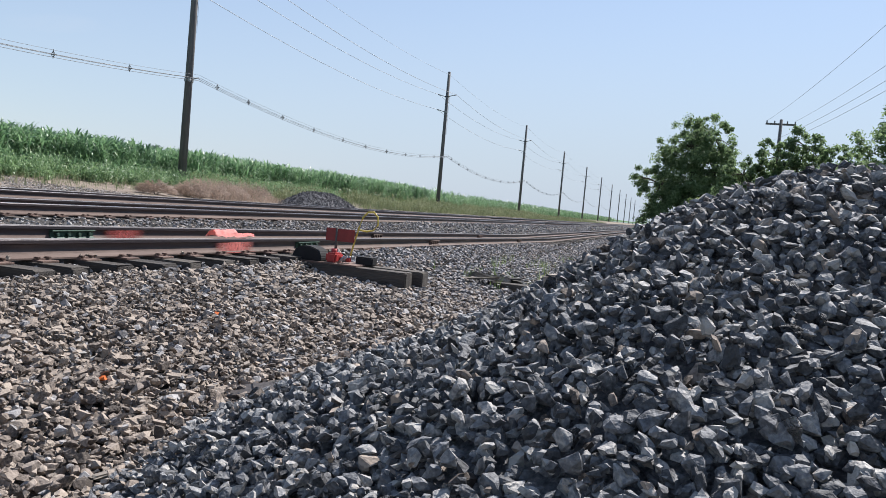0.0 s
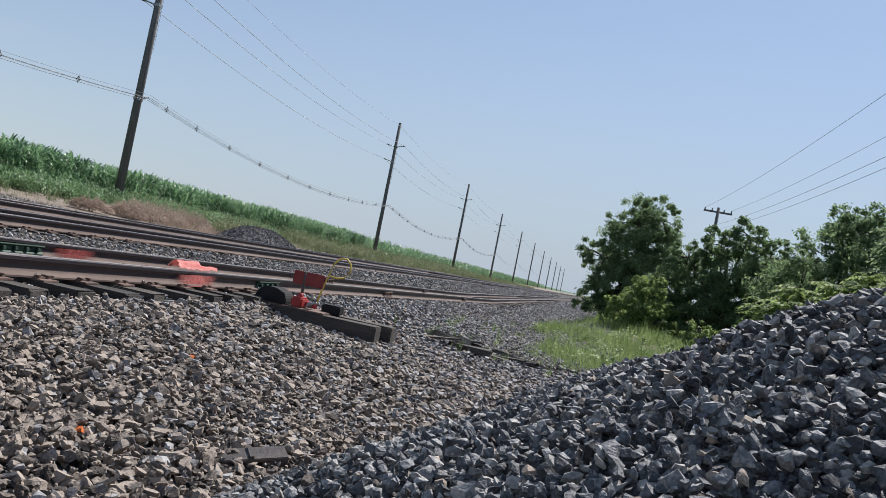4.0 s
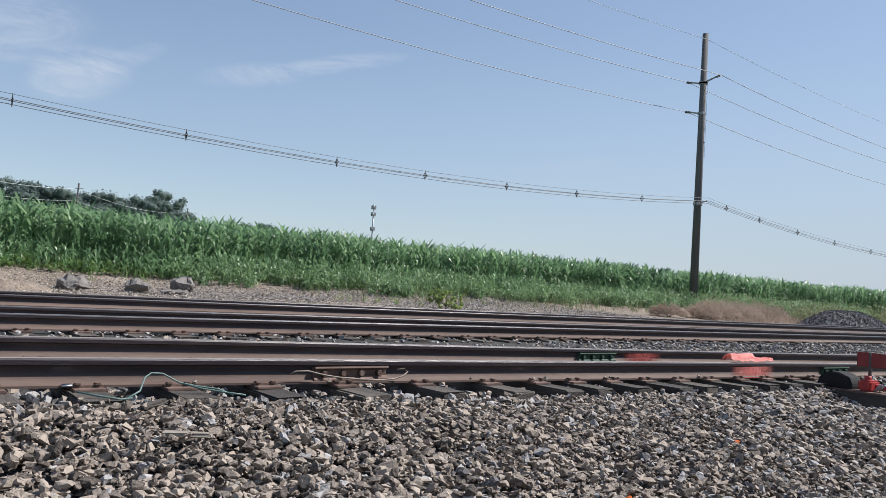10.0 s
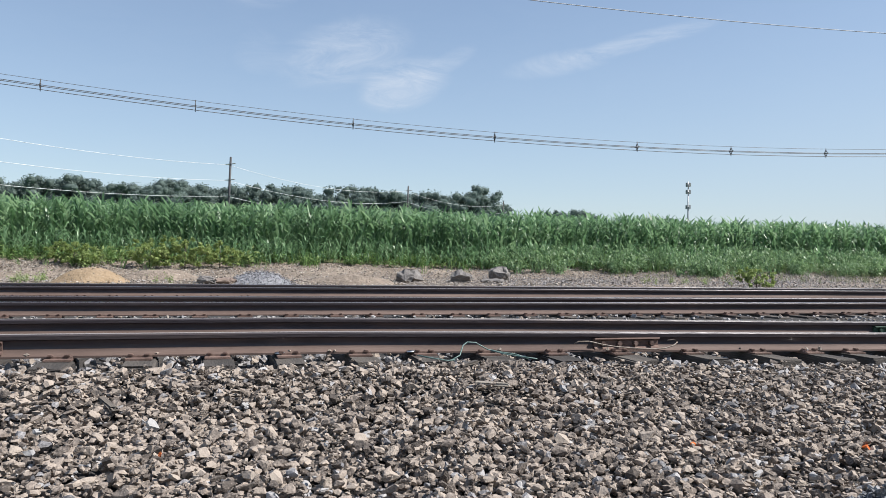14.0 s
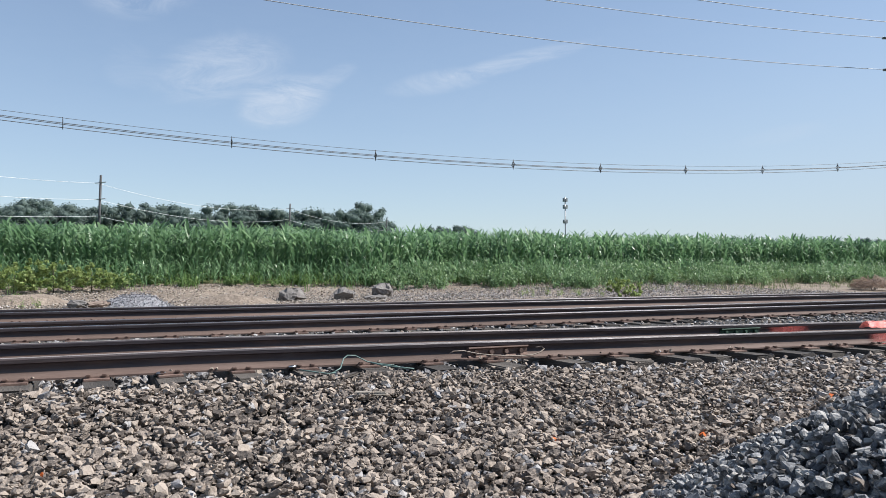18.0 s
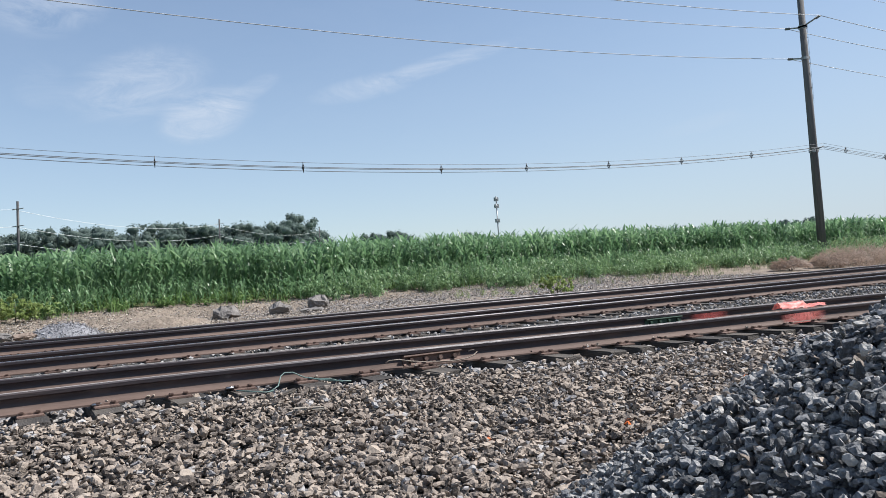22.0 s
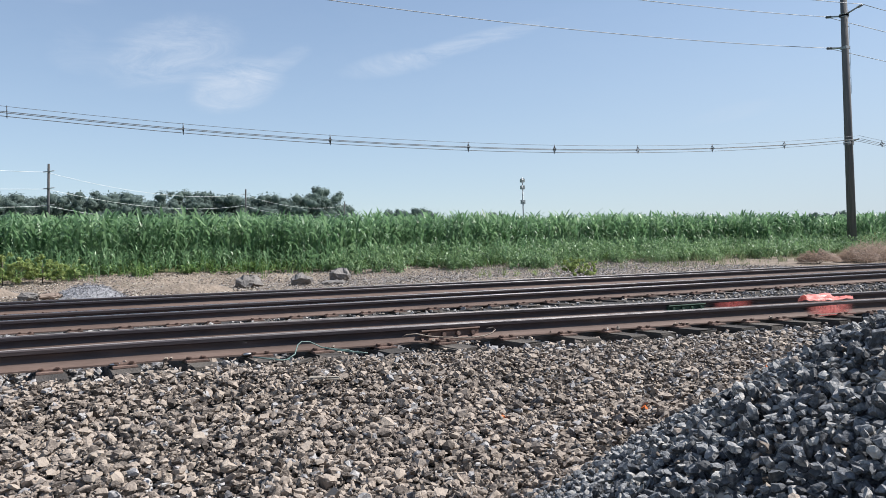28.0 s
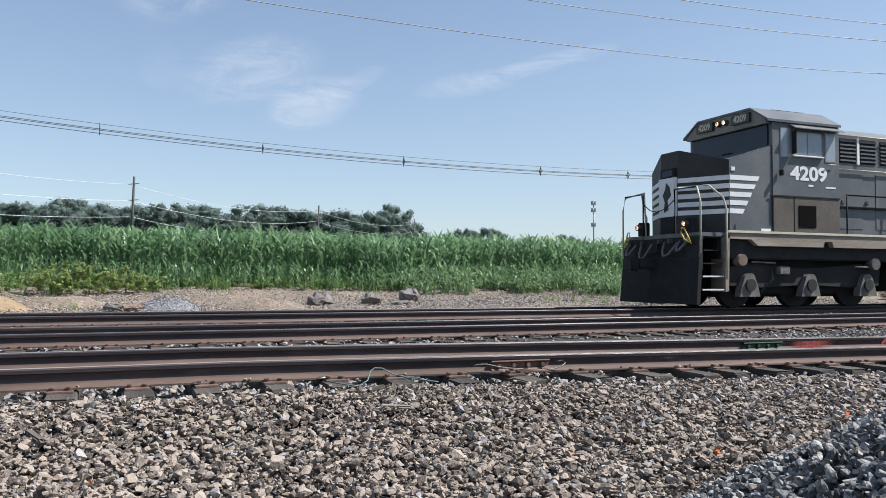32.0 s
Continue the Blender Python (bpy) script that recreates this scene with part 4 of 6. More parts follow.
def tree(name, label, x, y, lobes, n, leaf, mat, seed, trunk=.12):
    """A trunk with limbs into rounded lobes (sideways, along, height, radius), each a crowd of leafy twig ends."""
    rnd = np.random.default_rng(seed)
    z0 = float(base_z(x, y))
    t = thing(name, label, "tree" if name == "tree" else "bush")
    h = max(q[2] + q[3] for q in lobes)
    bm = bmesh.new()
    add_tube(bm, [(x, y, z0 - .1), (x + trunk * .6, y, z0 + h * .35), (x - trunk * .3, y + trunk * .6, z0 + h * .7)], trunk, 8, True, trunk * .3)
    total = sum(q[3] ** 2 for q in lobes)
    Vs, Fs, off = [], [], 0
    for dx, dy, dz, r in lobes:
        c = np.array([x + dx, y + dy, z0 + dz])
        k = max(14, int(70 * r))
        d = rnd.normal(0, 1, (k, 3))
        d /= np.linalg.norm(d, axis=1)[:, None]
        wave = 1 + .16 * np.sin(4 * d[:, 0] + seed) * np.sin(5 * d[:, 2] + dz)
        C = c + d * (r * wave * rnd.uniform(.35, 1.0, k) ** .5)[:, None]
        C[:, 2] = np.maximum(C[:, 2], z0 + .15)
        R = r * rnd.uniform(.10, .24, k)
        add_tube(bm, [(x, y, z0 + dz * .35), (x + dx * .5, y + dy * .5, z0 + dz * .7), c], trunk * .45, 6, False, trunk * .15)
        for q in range(0, k, 6):
            add_tube(bm, [c, (c + C[q]) / 2 + [0, 0, .08], C[q]], trunk * .16, 4, False, trunk * .05)
        V, F = leaf_cloud(rnd, C, R, int(n * r * r / total), leaf)
        Vs.append(V)
        Fs.append(F + off)
        off += len(V)
    part("trunk", bm, M_BARK, t)
    raw_object("crown", np.concatenate(Vs), np.concatenate(Fs), mat, parent=t)
    return t


def sumac(label, x, y, h, seed, stems=9, mat=None):
    """A shrub of bare stems that end in rosettes of long feathered leaves."""
    rnd = random.Random(seed)
    t = thing("sumac_bush", label, "bush", "sumac bushes")
    z0 = float(base_z(x, y))
    for s in range(stems):
        bs, bl = bmesh.new(), bmesh.new()
        a, r = rnd.uniform(0, 6.28), rnd.uniform(.2, 1.7) * h / 3
        top = Vector((x + math.cos(a) * r, y + math.sin(a) * r, z0 + h * rnd.uniform(.5, 1)))
        add_tube(bs, [(x + math.cos(a) * r * .4, y + math.sin(a) * r * .4, z0), top], .03, 5, False, .012)
        for k in range(int(14 * h)):
            b, L = rnd.uniform(0, 6.28), rnd.uniform(.38, .68)
            d, rise = Vector((math.cos(b), math.sin(b), 0)), rnd.uniform(.1, .95)
            root = top - Vector((0, 0, abs(rnd.gauss(0, h * .14))))
            for q in range(1, 9):
                u = q / 8
                p = root + d * L * u + Vector((0, 0, L * (rise * u - .7 * u * u)))
                for sg in (-1, 1):
                    sd = Vector((-d.y, d.x, 0)) * sg
                    tip = p + sd * .13 * (1.1 - .5 * u) + d * .06 - Vector((0, 0, rnd.uniform(.02, .10)))
                    w = d * .044
                    bl.faces.new([bl.verts.new(v) for v in (p - w, p + w, tip)])
        part("stem", bs, M_BARK, t)
        tagged(part("leaf_rosette", bl, mat or M_LEAF2, t), kind="stuff")
    return t


corn_field()
weeds()
tree("tree", "leafy green tree at the edge of the railway", 5.6, 34,
     [(0.1, 0, 2.8, 1.75), (0.75, 0.1, 4.4, 1.05), (-0.1, -0.2, 4.0, 1.2), (-1.15, 0, 2.4, 1.15), (-1.2, 0.2, 0.8, 1.1), (0.9, 0, 1.3, 1.35), (0.9, 0, 2.8, 1.0), (0, -0.6, 1.3, 1.5)], 96000, .05, M_LEAF, 3, .16)
tree("bush", "dense dark green thicket beside the tree", 8.6, 29.6,
     [(-1.9, 0.6, 1.0, 1.3), (-0.9, 0.5, 1.8, 1.5), (0.2, 0.3, 2.1, 1.7), (1.3, 0, 1.8, 1.6), (2.0, 0, 0.8, 1.4), (-0.4, 0, 0.4, 1.6), (1.2, -0.3, 0.35, 1.5), (0.6, 0.1, 3.9, 0.8), (-0.3, 0, 3.5, 0.8), (1.4, 0, 3.3, 0.8), (-1.3, 0.3, 2.8, 0.8), (2.1, 0, 2.4, 0.7)], 130000, .05, M_LEAF, 5)
tree("bush", "sunlit green shrub at the foot of the tree", 5.9, 27.5,
     [(0, 0, 0.75, 0.95), (-0.6, 0, 0.35, 0.75), (0.55, 0.1, 0.35, 0.8), (0.1, 0, 1.3, 0.6)], 24000, .048, M_LEAF2, 8, .06)
tree("bush", "dark leafy bush behind the grass", 11.3, 31, [(0, 0, 1.7, 2.0), (-0.8, 0, 0.5, 1.4), (0.8, 0, 2.5, 1.5)], 32000, .06, M_LEAF, 9)
tree("bush", "low sunlit weedy bush beside the grass", 7.6, 25.5, [(0, 0, .45, .5), (.5, .1, .35, .4)], 5000, .04, M_LEAF2, 21, .03)
sumac("sumac bush with feathered sunlit leaves behind the stone heap", 9.5, 18.2, 3.0, 4, 16)
sumac("sumac bush with feathered sunlit leaves behind the stone heap", 9.8, 16.8, 3.4, 6, 18)
sumac("sumac bush with feathered sunlit leaves behind the stone heap", 10.8, 15.5, 3.4, 16, 16)
sumac("tall sumac bush with hanging feathered leaves", 11.4, 19.5, 5.4, 7, 18, M_LEAF)
tree("tree", "spreading leafy tree behind the sumac", 11.0, 24.5,
     [(0, 0, 3.3, 1.7), (-1.0, 0, 2.4, 1.3), (1.1, 0, 3.6, 1.5), (.2, 0, 4.2, 1.0), (-.4, 0, 1.3, 1.4), (1.2, 0, 1.6, 1.4)], 52000, .052, M_LEAF, 12, .12)


def dry_bush(x, y, h, r, seed):
    """A round mass of fine dead stalks that lean outwards."""
    rnd = random.Random(seed)
    t = thing("dry_bush", "dry tan tumbleweed brush beside the main line", "bush", "dry brush")
    z0 = float(base_z(x, y))
    bm = bmesh.new()
    for k in range(2600):
        a, q = rnd.uniform(0, 6.28), math.sqrt(rnd.random())
        top = h * math.sqrt(max(0.05, 1 - .85 * q * q)) * (1 + .16 * math.sin(3 * a + seed))
        u = rnd.uniform(.25, .8)
        px, py = x + math.cos(a) * r * q, y + math.sin(a) * r * q
        blade(bm, (px, py, z0 + top * u), a + rnd.gauss(0, 1.2), rnd.uniform(.08, .28), rnd.uniform(.012, .022), rnd.uniform(.0, .9) * top * .35, rnd.uniform(0, .12), 2)
    tagged(part("foliage", bm, M_DRY, t), "dead tan stalks", kind="stuff")
    for k in range(8):
        a, q = rnd.uniform(0, 6.28), rnd.uniform(.2, .8)
        part("stem", tube([(x, y, z0 - .05), (x + math.cos(a) * r * q, y + math.sin(a) * r * q, z0 + h * .6)], .012, 4, .005), M_SPLIT, t)


for bx, by, bh, bw in ((-15.9, 28.6, .62, .75), (-16.2, 31.4, .7, .8), (-16.5, 32.8, 1.0, 1.2), (-16.9, 35.2, 1.05, 1.3), (-16.8, 37.6, .95, 1.2)):
    dry_bush(bx, by, bh, bw * 1.05, int(by))
for bx, by, bh, bw in ((-21.1, -2.9, .85, .75), (-21.0, -1.8, 1.05, .85), (-21.2, -.7, .9, .7), (-13.9, 14.7, .7, .55), (-21.4, -5.2, .8, .8)):
    tree("bush", "yellow-green leafy weed bush at the edge of the gravel strip", bx, by,
         [(0, 0, bh * .55, bw * .6), (bw * .3, bw * .6, bh * .4, bw * .5), (-bw * .2, -bw * .6, bh * .6, bw * .5)], int(5200 * bw * bw), .05, M_YELLOWG, int(by * 10) % 97, .02)


# ---- distance ----
def lump(rnd, c, r, V0, F0):
    """A solid uneven ball of foliage."""
    a, b = rnd.uniform(0, 6.28, 3), rnd.uniform(2, 5, 3)
    k = 1 + .14 * np.sin(V0 @ np.diag(b) + a).sum(1)[:, None]
    return c + V0 * k * r * np.array([1, 1, .82]), F0


def far_woods():
    rnd = np.random.default_rng(31)
    bm = bmesh.new()
    bmesh.ops.create_icosphere(bm, subdivisions=2, radius=1)
    V0, F0 = arrays(bm)
    Vs, Fs, off, Lv, Lf, loff = [], [], 0, [], [], 0
    # a belt of trees behind the field; way is the angle left of the line of the rails
    rows = []
    for way in np.arange(71.6, 108, .36):
        el = 4.72 + .30 * math.sin(way * .9) + .22 * math.sin(way * 2.3 + 1) + rnd.uniform(-.15, .25)
        rows.append((way + rnd.uniform(-.2, .2), 300 + (way > 84) * 40 + rnd.uniform(-12, 12), el, 1.0))
    for way, el in ((81.0, 5.25), (71.0, 4.8), (72.2, 4.9), (74.7, 5.05), (84.5, 4.9), (94, 4.9)):
        rows.append((way, 296, el, 1.0))
    for way, el in ((69.95, 4.15), (66.5, 3.75), (65.8, 3.6), (64.6, 3.8), (64.0, 3.6), (59.4, 3.3), (38.0, 2.35), (37.4, 2.25), (36.4, 2.4), (39.0, 2.2)):
        rows.append((way, 430, el, .55))
    for way, d, el, wide in rows:
        w = radians(way)
        x, y = 7 - math.sin(w) * d, -1 + math.cos(w) * d
        z0 = float(base_z(x, y))
        h = .6 + d * math.tan(radians(el)) - z0
        n = 40
        u = np.r_[rnd.uniform(.08, .86, n - 6), .94, .92, .9, .88, .86, .82]
        sp = h * .23 * wide * (1.15 - .75 * u ** 3)
        C = np.stack([x + rnd.normal(0, 1, n) * sp, y + rnd.normal(0, 1, n) * sp, z0 + h * u], -1)
        R = h * rnd.uniform(.055, .115, n)
        C[:, 2] = np.minimum(C[:, 2], z0 + h - R * .9)
        for c, r in zip(C, R):
            V, F = lump(rnd, c, r * .62, V0, F0)
            Lv.append(V)
            Lf.append(F + loff)
            loff += len(V)
        V, F = leaf_cloud(rnd, C, R, 4200, h * .0145, .9, .86, .2)
        Vs.append(V)
        Fs.append(F + off)
        off += len(V)
    t = thing("far_woods", "dark green woods on the horizon beyond the corn", "woods", kind="stuff")
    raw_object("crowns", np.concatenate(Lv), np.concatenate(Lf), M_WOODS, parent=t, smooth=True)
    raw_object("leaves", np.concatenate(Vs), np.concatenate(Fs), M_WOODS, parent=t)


far_woods()


# ---- power lines ----
def line_pole(x, y, top, label="weathered wooden power pole with steel arms carrying wires"):
    z0 = float(base_z(x, y))
    t = thing("power_pole", label, "power pole", "power poles along the railway", m=pose(x, y, 0))
    part("shaft", tube([(0, 0, z0 - .2), (0, 0, top * .5), (0, 0, top + .16)], .245, 14, .17), M_POLE, t)
    for z, sx in ((top - 2.80, 1), (top - 2.84, -1), (top - 4.64, -1)):
        bm = bmesh.new()
        lift = .29 if sx > 0 else .26
        add_tube(bm, [(0, 0, z), (sx * 1.12, 0, z + lift)], .055, 8, True, .04)
        add_box(bm, -.19, -.19, z - .09, .19, .19, z + .09, .02)
        part("arm", bm, M_STEEL, t)
        bi = bmesh.new()
        for q in range(4):
            r0, r1 = .85 + .08 * q, .885 + .08 * q
            add_tube(bi, [(sx * r0, 0, z + lift * r0 / 1.12 - .02), (sx * r1, 0, z + lift * r1 / 1.12)], .08, 8)
        part("insulator", bi, M_INSUL, t)
    bm = bmesh.new()
    add_tube(bm, [(0, 0, top - 10.0), (.65, 0, top - 9.85)], .035, 6)
    add_box(bm, -.2, -.2, top - 10.12, .2, .2, top - 9.9, .02)
    part("bracket", bm, M_STEEL, t)
    bw = bmesh.new()
    for z in (top - 3.5, top - 5.0, top - 6.4):
        add_tube(bw, [(.2, 0, z), (.29, 0, z + .02)], .017, 5)
    add_tube(bw, [(.29, 0, top - 2.6), (.29, 0, top - 7.3)], .009, 4)
    part("ground_wire", bw, M_CABLE_D, t)
    return t


def hang(a, b, sag, n=24):
    a, b = Vector(a), Vector(b)
    return [a.lerp(b, k / n) - Vector((0, 0, sag * 4 * (k / n) * (1 - k / n))) for k in range(n + 1)]


def wire(a, b, sag, r, mat, label, n=24):
    ob = part("wire", tube(hang(a, b, sag, n), r, 5), mat)
    return tagged(ob, label, "wire", "overhead wires")


POLE_X = -22.5
POLE_Y = [39.95 + 52.05 * k for k in range(-2, 11)]
POLE_TOP = 16.45


def spacer_mesh():
    bm = bmesh.new()
    pts = [(0, 0, .15), (.11, 0, 0), (0, 0, -.13), (-.11, 0, 0)]
    for a, b in zip(pts, pts[1:] + pts[:1]):
        add_tube(bm, [a, b], .014, 5)
    add_tube(bm, [(0, 0, .22), (0, 0, -.19)], .014, 5)
    add_tube(bm, [(-.17, 0, 0), (.17, 0, 0)], .014, 5)
    return mesh_of("cable_spacer", bm, M_CABLE_D)


def power_line():
    sp = spacer_mesh()
    for y in POLE_Y:
        line_pole(POLE_X, y, POLE_TOP)
    for y0, y1 in zip(POLE_Y, POLE_Y[1:]):
        if y0 > 330:
            continue
        far = y0 > 150
        for dx, dz, sag in ((1.12, -2.50, .89), (-1.12, -2.57, .89), (-1.12, -4.37, .89), (.12, -.20, .80)):
            wire((POLE_X + dx, y0, POLE_TOP + dz), (POLE_X + dx, y1, POLE_TOP + dz), sag, .012 if dz > -1 else .019, M_CABLE, "bare aluminium wire sagging between the poles")
        zc = POLE_TOP - 9.88
        for dx, dz in ((.65, .19), (.65, -.13), (.53, 0), (.77, 0)):
            wire((POLE_X + dx, y0, zc + dz), (POLE_X + dx, y1, zc + dz), 1.38, .008 if dz > .15 else .0125, M_BUNDLE, "dark spacer cable of the bundle between the poles")
        if not far:
            steps = (2.0, 5.7, 10.5, 15.9, 21.27, 27.25, 31.56, 36.25, 40.95, 46.05) if y0 < 0 else (1.95, 5.65, 10.35, 15.45, 21.05, 26.1, 31.45, 37.05, 41.7, 46.8)
            ys = [y0 + d for d in steps]
            for y in ys:
                u = (y - y0) / (y1 - y0)
                ob = new("cable_spacer", sp)
                ob.matrix_basis = pose(POLE_X + .65, y, zc - 1.38 * 4 * u * (1 - u))
                tagged(ob, "small dark diamond spacer holding the cable bundle", "cable spacer", "cable spacers")


power_line()


# ---- locomotive ----
M_BLACK = material("black_loco_paint", [(.080, .087, .095), (.112, .120, .130), (.155, .158, .160)], 1.2, .42, bump=.03, bump_scale=8, fine=.3, spec=.35)
# darker copy of the body black; shade of the sun-averted nose front painted in
M_NOSE = material("shade_darkened_nose_black", [(.026, .026, .027), (.042, .041, .041), (.066, .063, .06)], 1.2, .55, bump=.03, bump_scale=8, fine=.3, spec=.25)
M_UNDER = material("grimy_undercarriage", [(.012, .012, .013), (.021, .021, .022), (.038, .036, .034)], 3, .8, bump=.25, bump_scale=25)
M_DUSTBOX = material("pale_dusty_casting", [(.072, .068, .064), (.136, .128, .12), (.21, .198, .186)], 4, .85, bump=.3, bump_scale=20)
M_TRUCK = material("dusty_truck_steel", [(.042, .040, .038), (.085, .08, .075), (.14, .128, .118)], 3, .8, bump=.25, bump_scale=25)
M_WHITE = material("white_loco_stripe", [(.62, .63, .64), (.78, .79, .80)], 3, .5)
M_CREAM = material("dusty_cream_sill", [(.15, .122, .10), (.25, .21, .172), (.38, .335, .285)], 2, .7, stretch=(1, .3, 2))
M_GLASS = material("dark_cab_glass", [(.010, .014, .024), (.018, .027, .045)], 2, .08, spec=.3)
# pale opaque panes: the bright sky behind the cab is painted into the colour
M_PANE = material("skylit_side_glass", [(.20, .24, .28), (.30, .35, .40)], 2, .12, spec=.7)
M_GRIME = material("black_panel", [(.018, .018, .019), (.032, .032, .033)], 4, .8, spec=.15)
M_LAMP = material("lit_headlamp", [(.9, .7, .5), (1, .85, .7)], 5, .3, emit=(1.0, .66, .42, 30))
M_HOSE = material("grey_rubber_hose", [(.10, .10, .10), (.18, .175, .17)], 6, .7)
# near-black painted on a solid box for the shade inside a vent
M_HOLE = material("opening_shade_black", [(.003, .003, .003), (.006, .006, .006)], 4, .9, spec=.05)
M_DUSTY = material("dusty_brown_black_paint", [(.075, .066, .058), (.105, .092, .080), (.15, .13, .11)], 1.5, .6, bump=.05, bump_scale=8, spec=.25)
M_BROW = material("dusty_grey_brow_paint", [(.15, .145, .136), (.22, .212, .198), (.30, .288, .268)], 1.5, .7, bump=.05, bump_scale=8, fine=.5, spec=.25)
M_NUMB = material("number_board", [(.03, .03, .03), (.05, .05, .05)], 5, .4)
M_RAILW = material("handrail_cream_paint", [(.42, .38, .28), (.58, .54, .44)], 4, .6)
M_YELL = material("yellow_paint", [(.50, .36, .05), (.72, .55, .12)], 8, .5, bump=.1)
M_BRASS = material("brownish_spring", [(.12, .085, .066), (.20, .15, .118)], 6, .6)


def words(text, size, mat, parent, m, name="lettering", thick=.002):
    cu = bpy.data.curves.new(name, "FONT")
    cu.body, cu.size, cu.extrude, cu.align_x, cu.align_y = text, size, thick, "CENTER", "CENTER"
    cu.offset = size * .032
    cu.materials.append(mat)
    ob = new(name, cu)
    ob.parent = parent
    ob.matrix_basis = m
    return ob


def lamp_can(x, y, z, r, depth):
    """A short open tube that faces -y, with its rim at y."""
    bm = bmesh.new()
    rings = []
    for rr, yy in ((r + .015, y + depth), (r + .015, y), (r, y), (r, y + depth)):
        rings.append([bm.verts.new((x + rr * math.cos(a), yy, z + rr * math.sin(a))) for a in (2 * math.pi * k / 20 for k in range(20))])
    for a, b in zip(rings, rings[1:]):
        for k in range(20):
            bm.faces.new((a[k], a[(k + 1) % 20], b[(k + 1) % 20], b[k]))
    bmesh.ops.recalc_face_normals(bm, faces=bm.faces)
    return bm


def poly_solid(verts, faces):
    bm = bmesh.new()
    vs = [bm.verts.new(v) for v in verts]
    for f in faces:
        bm.faces.new([vs[k] for k in f])
    bmesh.ops.recalc_face_normals(bm, faces=bm.faces)
    return bm


def locomotive():
    """Front at y = 0, the body runs on along +y; x = 0 is the track's middle, z = 0 the rail top."""
    t = thing("locomotive", "black six-axle diesel freight locomotive with white nose stripes and lit headlights", "locomotive")
    W = 1.5
    # frame and sills
    part("underframe", box(-1.35, .9, 1.18, 1.35, 21.6, 1.72, .03), M_UNDER, t)
    for s in (1, -1):
        bm = bmesh.new()
        add_prism(bm, [(1.05, 1.80), (1.05, 1.66), (1.75, 1.65), (1.95, 1.50), (4.05, 1.50), (4.1, 1.64), (4.35, 1.64), (4.4, 1.50), (8, 1.50), (8.3, 1.56), (21.6, 1.56), (21.6, 1.80)], "x", s * 1.36, s * W)
        part("side_sill", bm, M_CREAM, t, "dusty cream side sill")
        part("sill_edge", box(s * 1.44, 1.03, 1.80, s * (W + .03), 21.6, 1.855), M_RAILW, t, "thin pale edge stripe along the deck")
    part("deck", box(-1.46, 1.0, 1.74, 1.46, 21.6, 1.80), M_BLACK, t)
    part("front_platform", box(-1.42, .30, 1.70, 1.42, 1.05, 1.80, .01), M_BLACK, t)
    part("platform_edge", box(-.55, .27, 1.70, .9, .31, 1.80), M_HOSE, t, "grey strip on the platform edge")
    # nose: a narrow centre face with facets that slant back to the corners
    nz0, nzb = 1.80, 3.98
    plan = [(-1.47, 1.12), (-.34, .50), (.34, .50), (1.47, 1.12), (1.47, 2.45), (-1.47, 2.45)]
    lo = [(x, y, nz0) for x, y in plan]
    hi = [(-1.47, 1.12, 3.54), (-.34, .56, 3.88), (.34, .56, 3.88), (1.47, 1.12, 3.54), (1.47, 2.45, nzb), (-1.47, 2.45, nzb)]
    nose = poly_solid(lo + hi, [(0, 1, 2, 3, 4, 5), (0, 1, 7, 6), (1, 2, 8, 7), (2, 3, 9, 8), (3, 4, 10, 9), (4, 5, 11, 10), (5, 0, 6, 11), (6, 7, 8, 9), (6, 9, 10, 11)])
    # upward faces keep the body black, upright ones take the painted shade
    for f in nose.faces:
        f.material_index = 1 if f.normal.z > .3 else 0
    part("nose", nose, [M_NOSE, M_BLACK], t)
    for s in (1, -1):
        # overlay that gives the flank the body black without painted shade
        part("nose_side", prism([(1.125, 1.81), (2.43, 1.81), (2.43, 3.96), (1.125, 3.53)], "x", s * 1.467, s * 1.473), M_BLACK, t, "dark grey nose side panel")
    door = part("nose_door", box(-.28, .48, 1.85, .28, .52, 3.45, .01), M_GRIME, t, "dark nose door")
    part("door_window", box(-.2, .47, 3.26, .2, .485, 3.41, .01), M_GLASS, door)
    # stripes on both facets and on the flanks of the nose
    for k in range(5):
        z = 2.26 + .2 * k
        for s in (1, -1):
            tip = 1.52 + .115 * k
            part("stripe", prism([(1.13, z), (1.13, z + .115), (tip + .06, z + .115), (tip, z)], "x", s * 1.465, s * 1.480), M_WHITE, t, "white painted nose stripe")
            n = Vector((.62, -1.13, 0)).normalized() * .008
            a, b = Vector((.36, .511, 0)), Vector((1.47, 1.12, 0))
            pts = [(p.x + q.x, p.y + q.y, zz) for p in (a, b) for q in (n, -n) for zz in (z, z + .115)]
            bm = bmesh.new()
            vs = [bm.verts.new((s * x, y, zz)) for x, y, zz in pts]
            bmesh.ops.convex_hull(bm, input=vs)
            part("stripe", bm, M_WHITE, t, "white painted nose stripe")
    for s in (-1, 1):
        part("emblem", box(s * .29, .47, 2.25, s * .33, .52, 3.22), M_WHITE, t, "white emblem panel edge")
    part("emblem_panel", box(-.28, .464, 2.25, .28, .48, 3.22, .004), M_WHITE, t, "white panel on the nose door")
    part("emblem_shape", prism([(-.12, 2.36), (.06, 2.42), (.02, 2.66), (.16, 2.78), (.10, 3.0), (-.02, 3.1), (-.06, 2.94), (-.16, 2.8), (-.08, 2.62)], "y", .455, .465), M_NOSE, t, "plain dark shape on the white panel")
    # cab
    cab_y0, cab_y1, eave, top = 2.42, 4.62, 4.57, 4.90
